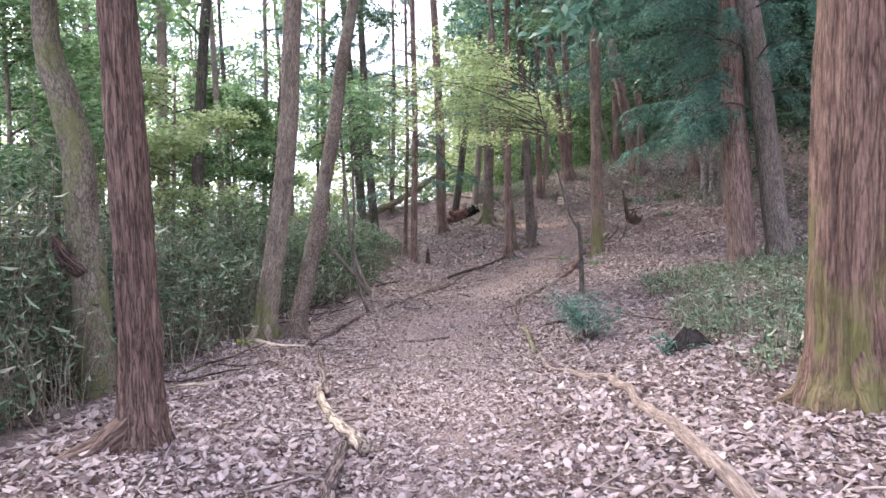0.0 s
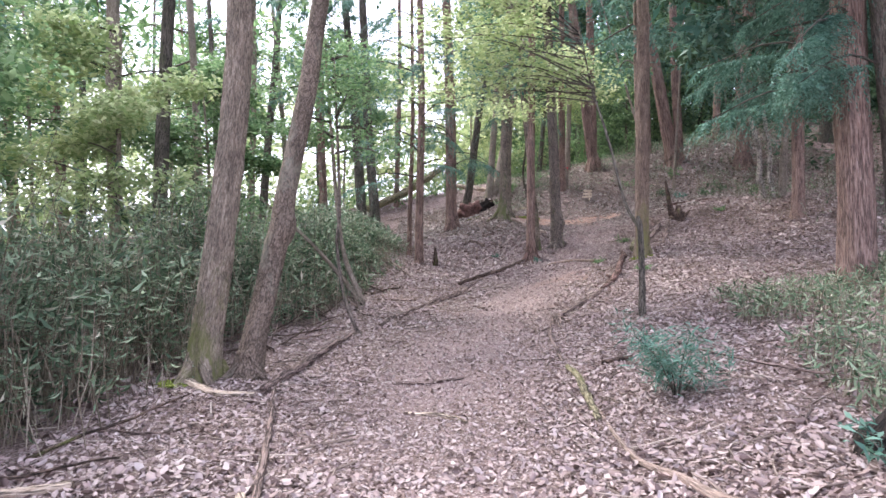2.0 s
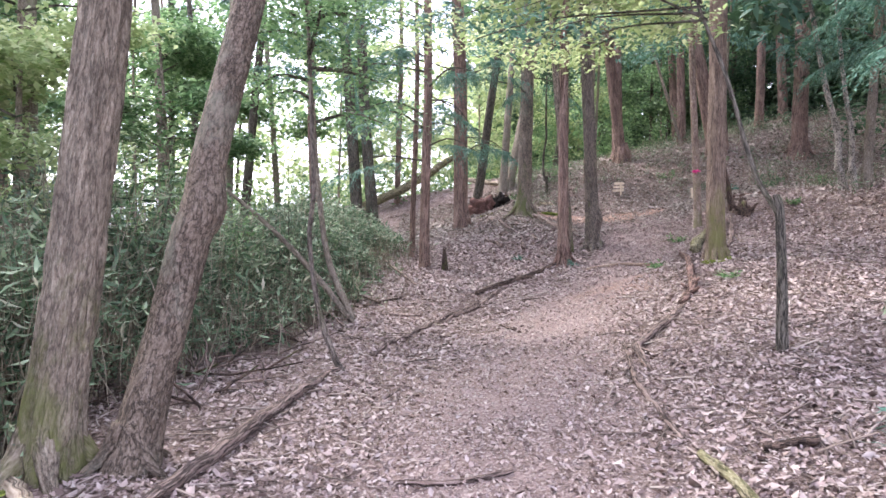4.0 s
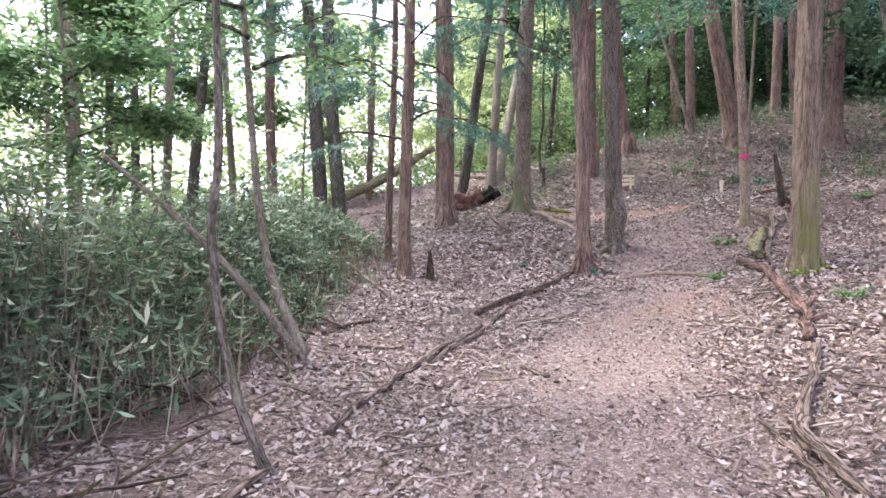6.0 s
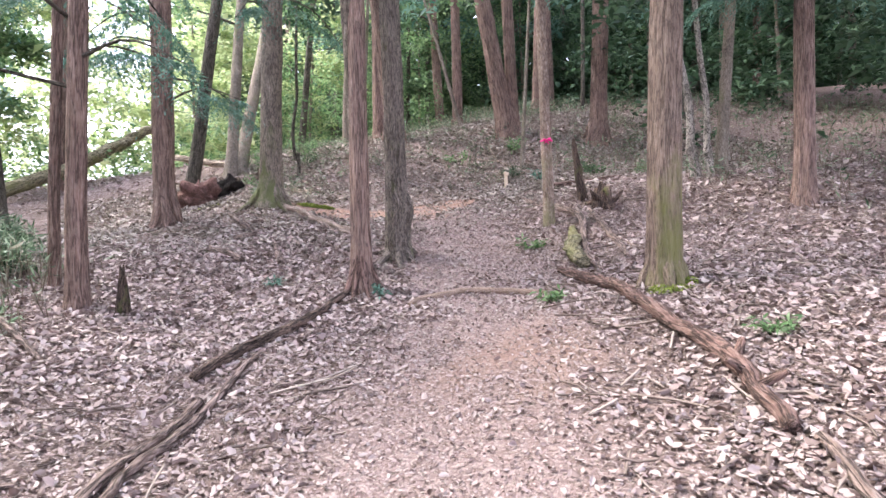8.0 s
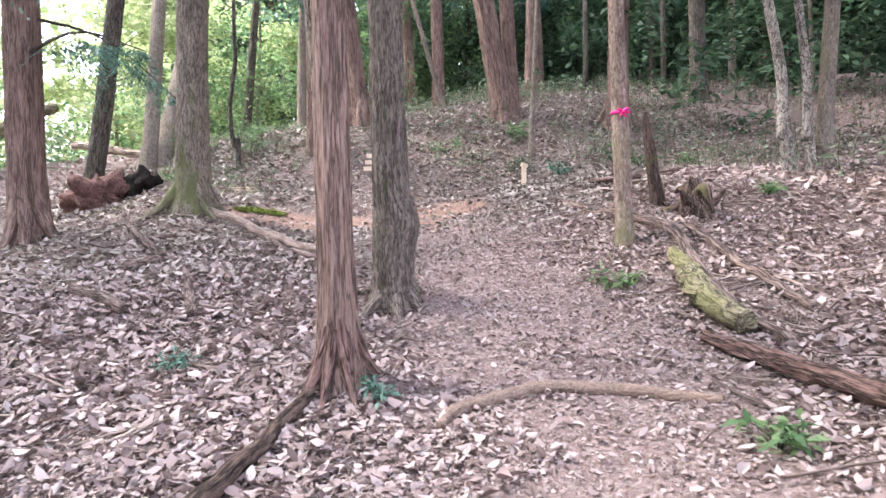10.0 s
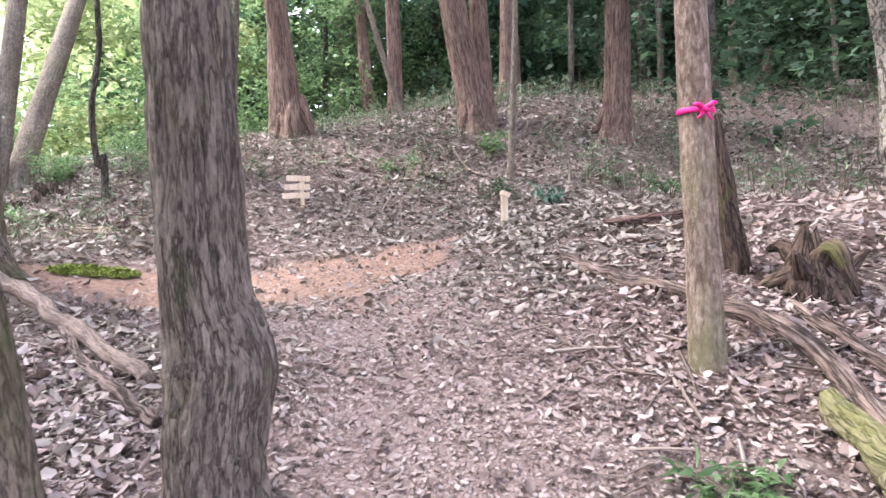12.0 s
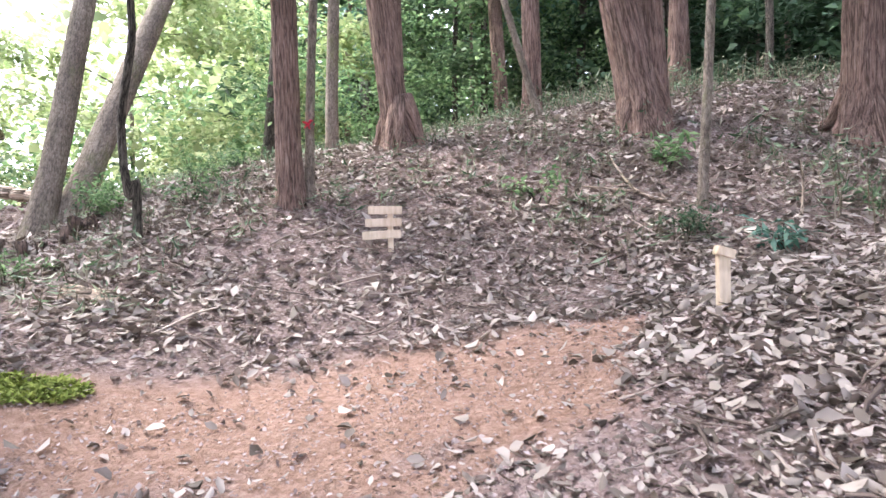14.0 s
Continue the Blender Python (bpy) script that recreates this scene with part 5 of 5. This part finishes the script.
fronds(1.95, 17.5, 5, 0.06, NEEDLES, "small green sprig at a cedar's foot", 22, height=0.1, spread=0.1)
fronds(6.6, 18.6, 7, 0.08, BROAD, "small fern on the slope", 23, height=0.12, spread=0.22)
fronds(3.0, 16.0, 5, 0.08, BROAD, "dark green seedling beside a red log", 24, height=0.1, spread=0.15)
fronds(7.02, 22.43, 4, 0.13, NEEDLES, "low fern-like plant on the bank", 5, height=0.18, spread=0.2)
fronds(6.68, 23.0, 20, 0.05, DEEP, "dark low shrub on the bank", 6, height=0.25, spread=0.3)
fronds(7.4, 24.15, 7, 0.13, BROAD, "bright fern at a cedar's foot", 7, height=0.3, spread=0.25)
fronds(2.0, 25.9, 25, 0.08, BROAD, "bright green shrub on the bank", 8, height=0.4, spread=0.4)
fronds(2.9, 26.3, 25, 0.07, BROAD, "green shrub on the bank", 9, height=0.35, spread=0.4)


def root_plate():
    """The torn-up root plate of a fallen tree: a mound of red earth, its hollow's shade a near-black lump."""
    e = thing("root_plate", 0.8, 24.75, "reddish earth mound of an uprooted tree, its hollow painted near-black", "root plate")

    def lump(c, size, seed, mat, name, label=""):
        bm = bmesh.new()
        bmesh.ops.create_icosphere(bm, subdivisions=4, radius=1)
        me = bpy.data.meshes.new(name)
        bm.to_mesh(me)
        bm.free()
        co = np.empty(len(me.vertices) * 3, np.float32)
        me.vertices.foreach_get("co", co)
        co = co.reshape(-1, 3)
        co = co * (1 + 1.1 * (vnoise(co[:, 0] * 1.9 + seed, co[:, 1] * 1.9, co[:, 2] * 1.9) - 0.5) + 0.7 * (vnoise(co[:, 0] * 7 + seed, co[:, 1] * 6, co[:, 2] * 6) - 0.5))[:, None] * size + c
        me.vertices.foreach_set("co", co.astype(np.float32).ravel())
        me.attributes.new("grain_at", "FLOAT_VECTOR", "POINT").data.foreach_set("vector", co.astype(np.float32).ravel())
        me.polygons.foreach_set("use_smooth", np.ones(len(me.polygons), bool))
        me.materials.append(mat)
        part(name, me, e, label)
    lump(np.array((-0.2, 0.1, 0.05)), np.array((0.38, 0.3, 0.3)), 3, REDEARTH, "earth")
    lump(np.array((0.75, 0.75, 0.12)), np.array((0.5, 0.4, 0.22)), 9, SOILLUMP, "earth")
    # solid lump coloured near-black in place of the hollow's shade
    lump(np.array((0.36, 0.22, 0.2)), np.array((0.24, 0.22, 0.22)), 21, HOLLOW_SHADE, "hollow", "near-black lump painted as shade under the roots")
    lump(np.array((1.25, 0.9, 0.4)), np.array((0.35, 0.3, 0.32)), 14, ROTTEN, "root_mass", "dark torn root mass")
    for k in range(7):
        x = 0.1 + 0.16 * k
        part("root", mesh("root", *tube([(x, 0.55, 0.5), (x + 0.03, 0.25 + 0.05 * k, 0.42 - 0.05 * (k % 3)), (x - 0.03, 0.1 + 0.08 * k, 0.02)], [0.05, 0.032, 0.018], 8, 12, rough_bar(0.35, 9, k)), mat=ROTTEN, smooth=True), e)


root_plate()
gs = np.random.default_rng(88)
for k in range(16):
    y = 9.5 + 0.75 * k + gs.uniform(-0.4, 0.4)
    x = float(thicket_edge(y)) - gs.uniform(0.5, 2.2)
    fronds(x, y, 26, 0.085, (BROAD, SASA)[k % 2], "leafy green shrub in the bamboo thicket", 500 + k, spread=0.7, slim=0.42, height=gs.uniform(1.1, 2.3) if y < 16 else gs.uniform(0.5, 0.9), flat=0.6)
for k, (x, y) in enumerate(((2.3, 26.6), (2.9, 25.5), (1.7, 24.4), (3.4, 26.9), (6.0, 24.2), (8.3, 22.6), (8.8, 21.6), (7.2, 20.9))):
    fronds(x, y, 9, 0.07, (BROAD, WOODS)[k % 2], "low green shrub among the dry leaves", 540 + k, spread=0.35, slim=0.4, height=0.25)


# ---- dark shrub layer of the slope and crest ----
def shrub_layer(name, n, x0, x1, y0, y1, keep, height, leaves, size, mat, seed, label):
    gg = np.random.default_rng(seed)
    x, y = gg.uniform(x0, x1, n), gg.uniform(y0, y1, n)
    k = keep(x, y)
    x, y = x[k], y[k]
    c = np.stack((x, y, gz(x, y) + gg.random(len(x)) ** 1.3 * height), -1)
    v, q, t = sprays(c, (0.6, 0.6, 0.4), leaves, size, 0.55, 0.1, 0.5, seed)
    tagged(new(name, mesh(name, v, q, t, mat=mat)), label, "shrubs", kind="stuff")


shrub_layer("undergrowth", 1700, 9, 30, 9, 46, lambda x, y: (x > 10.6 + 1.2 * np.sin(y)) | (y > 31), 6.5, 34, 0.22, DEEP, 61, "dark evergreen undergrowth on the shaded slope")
# lighter leaves here make up in colour for light that doesn't reach the crest
shrub_layer("undergrowth", 460, 3.5, 13, 30.5, 40, lambda x, y: y > 31 + 0.5 * np.sin(x * 2), 4.2, 60, 0.13, BROAD, 62, "evergreen undergrowth behind the bank's crest, light put into its leaf colour")
shrub_layer("undergrowth", 520, -14, 4, 29, 44, lambda x, y: x < 4, 1.7, 40, 0.15, BROAD, 63, "bright low undergrowth beyond the fallen trunk")
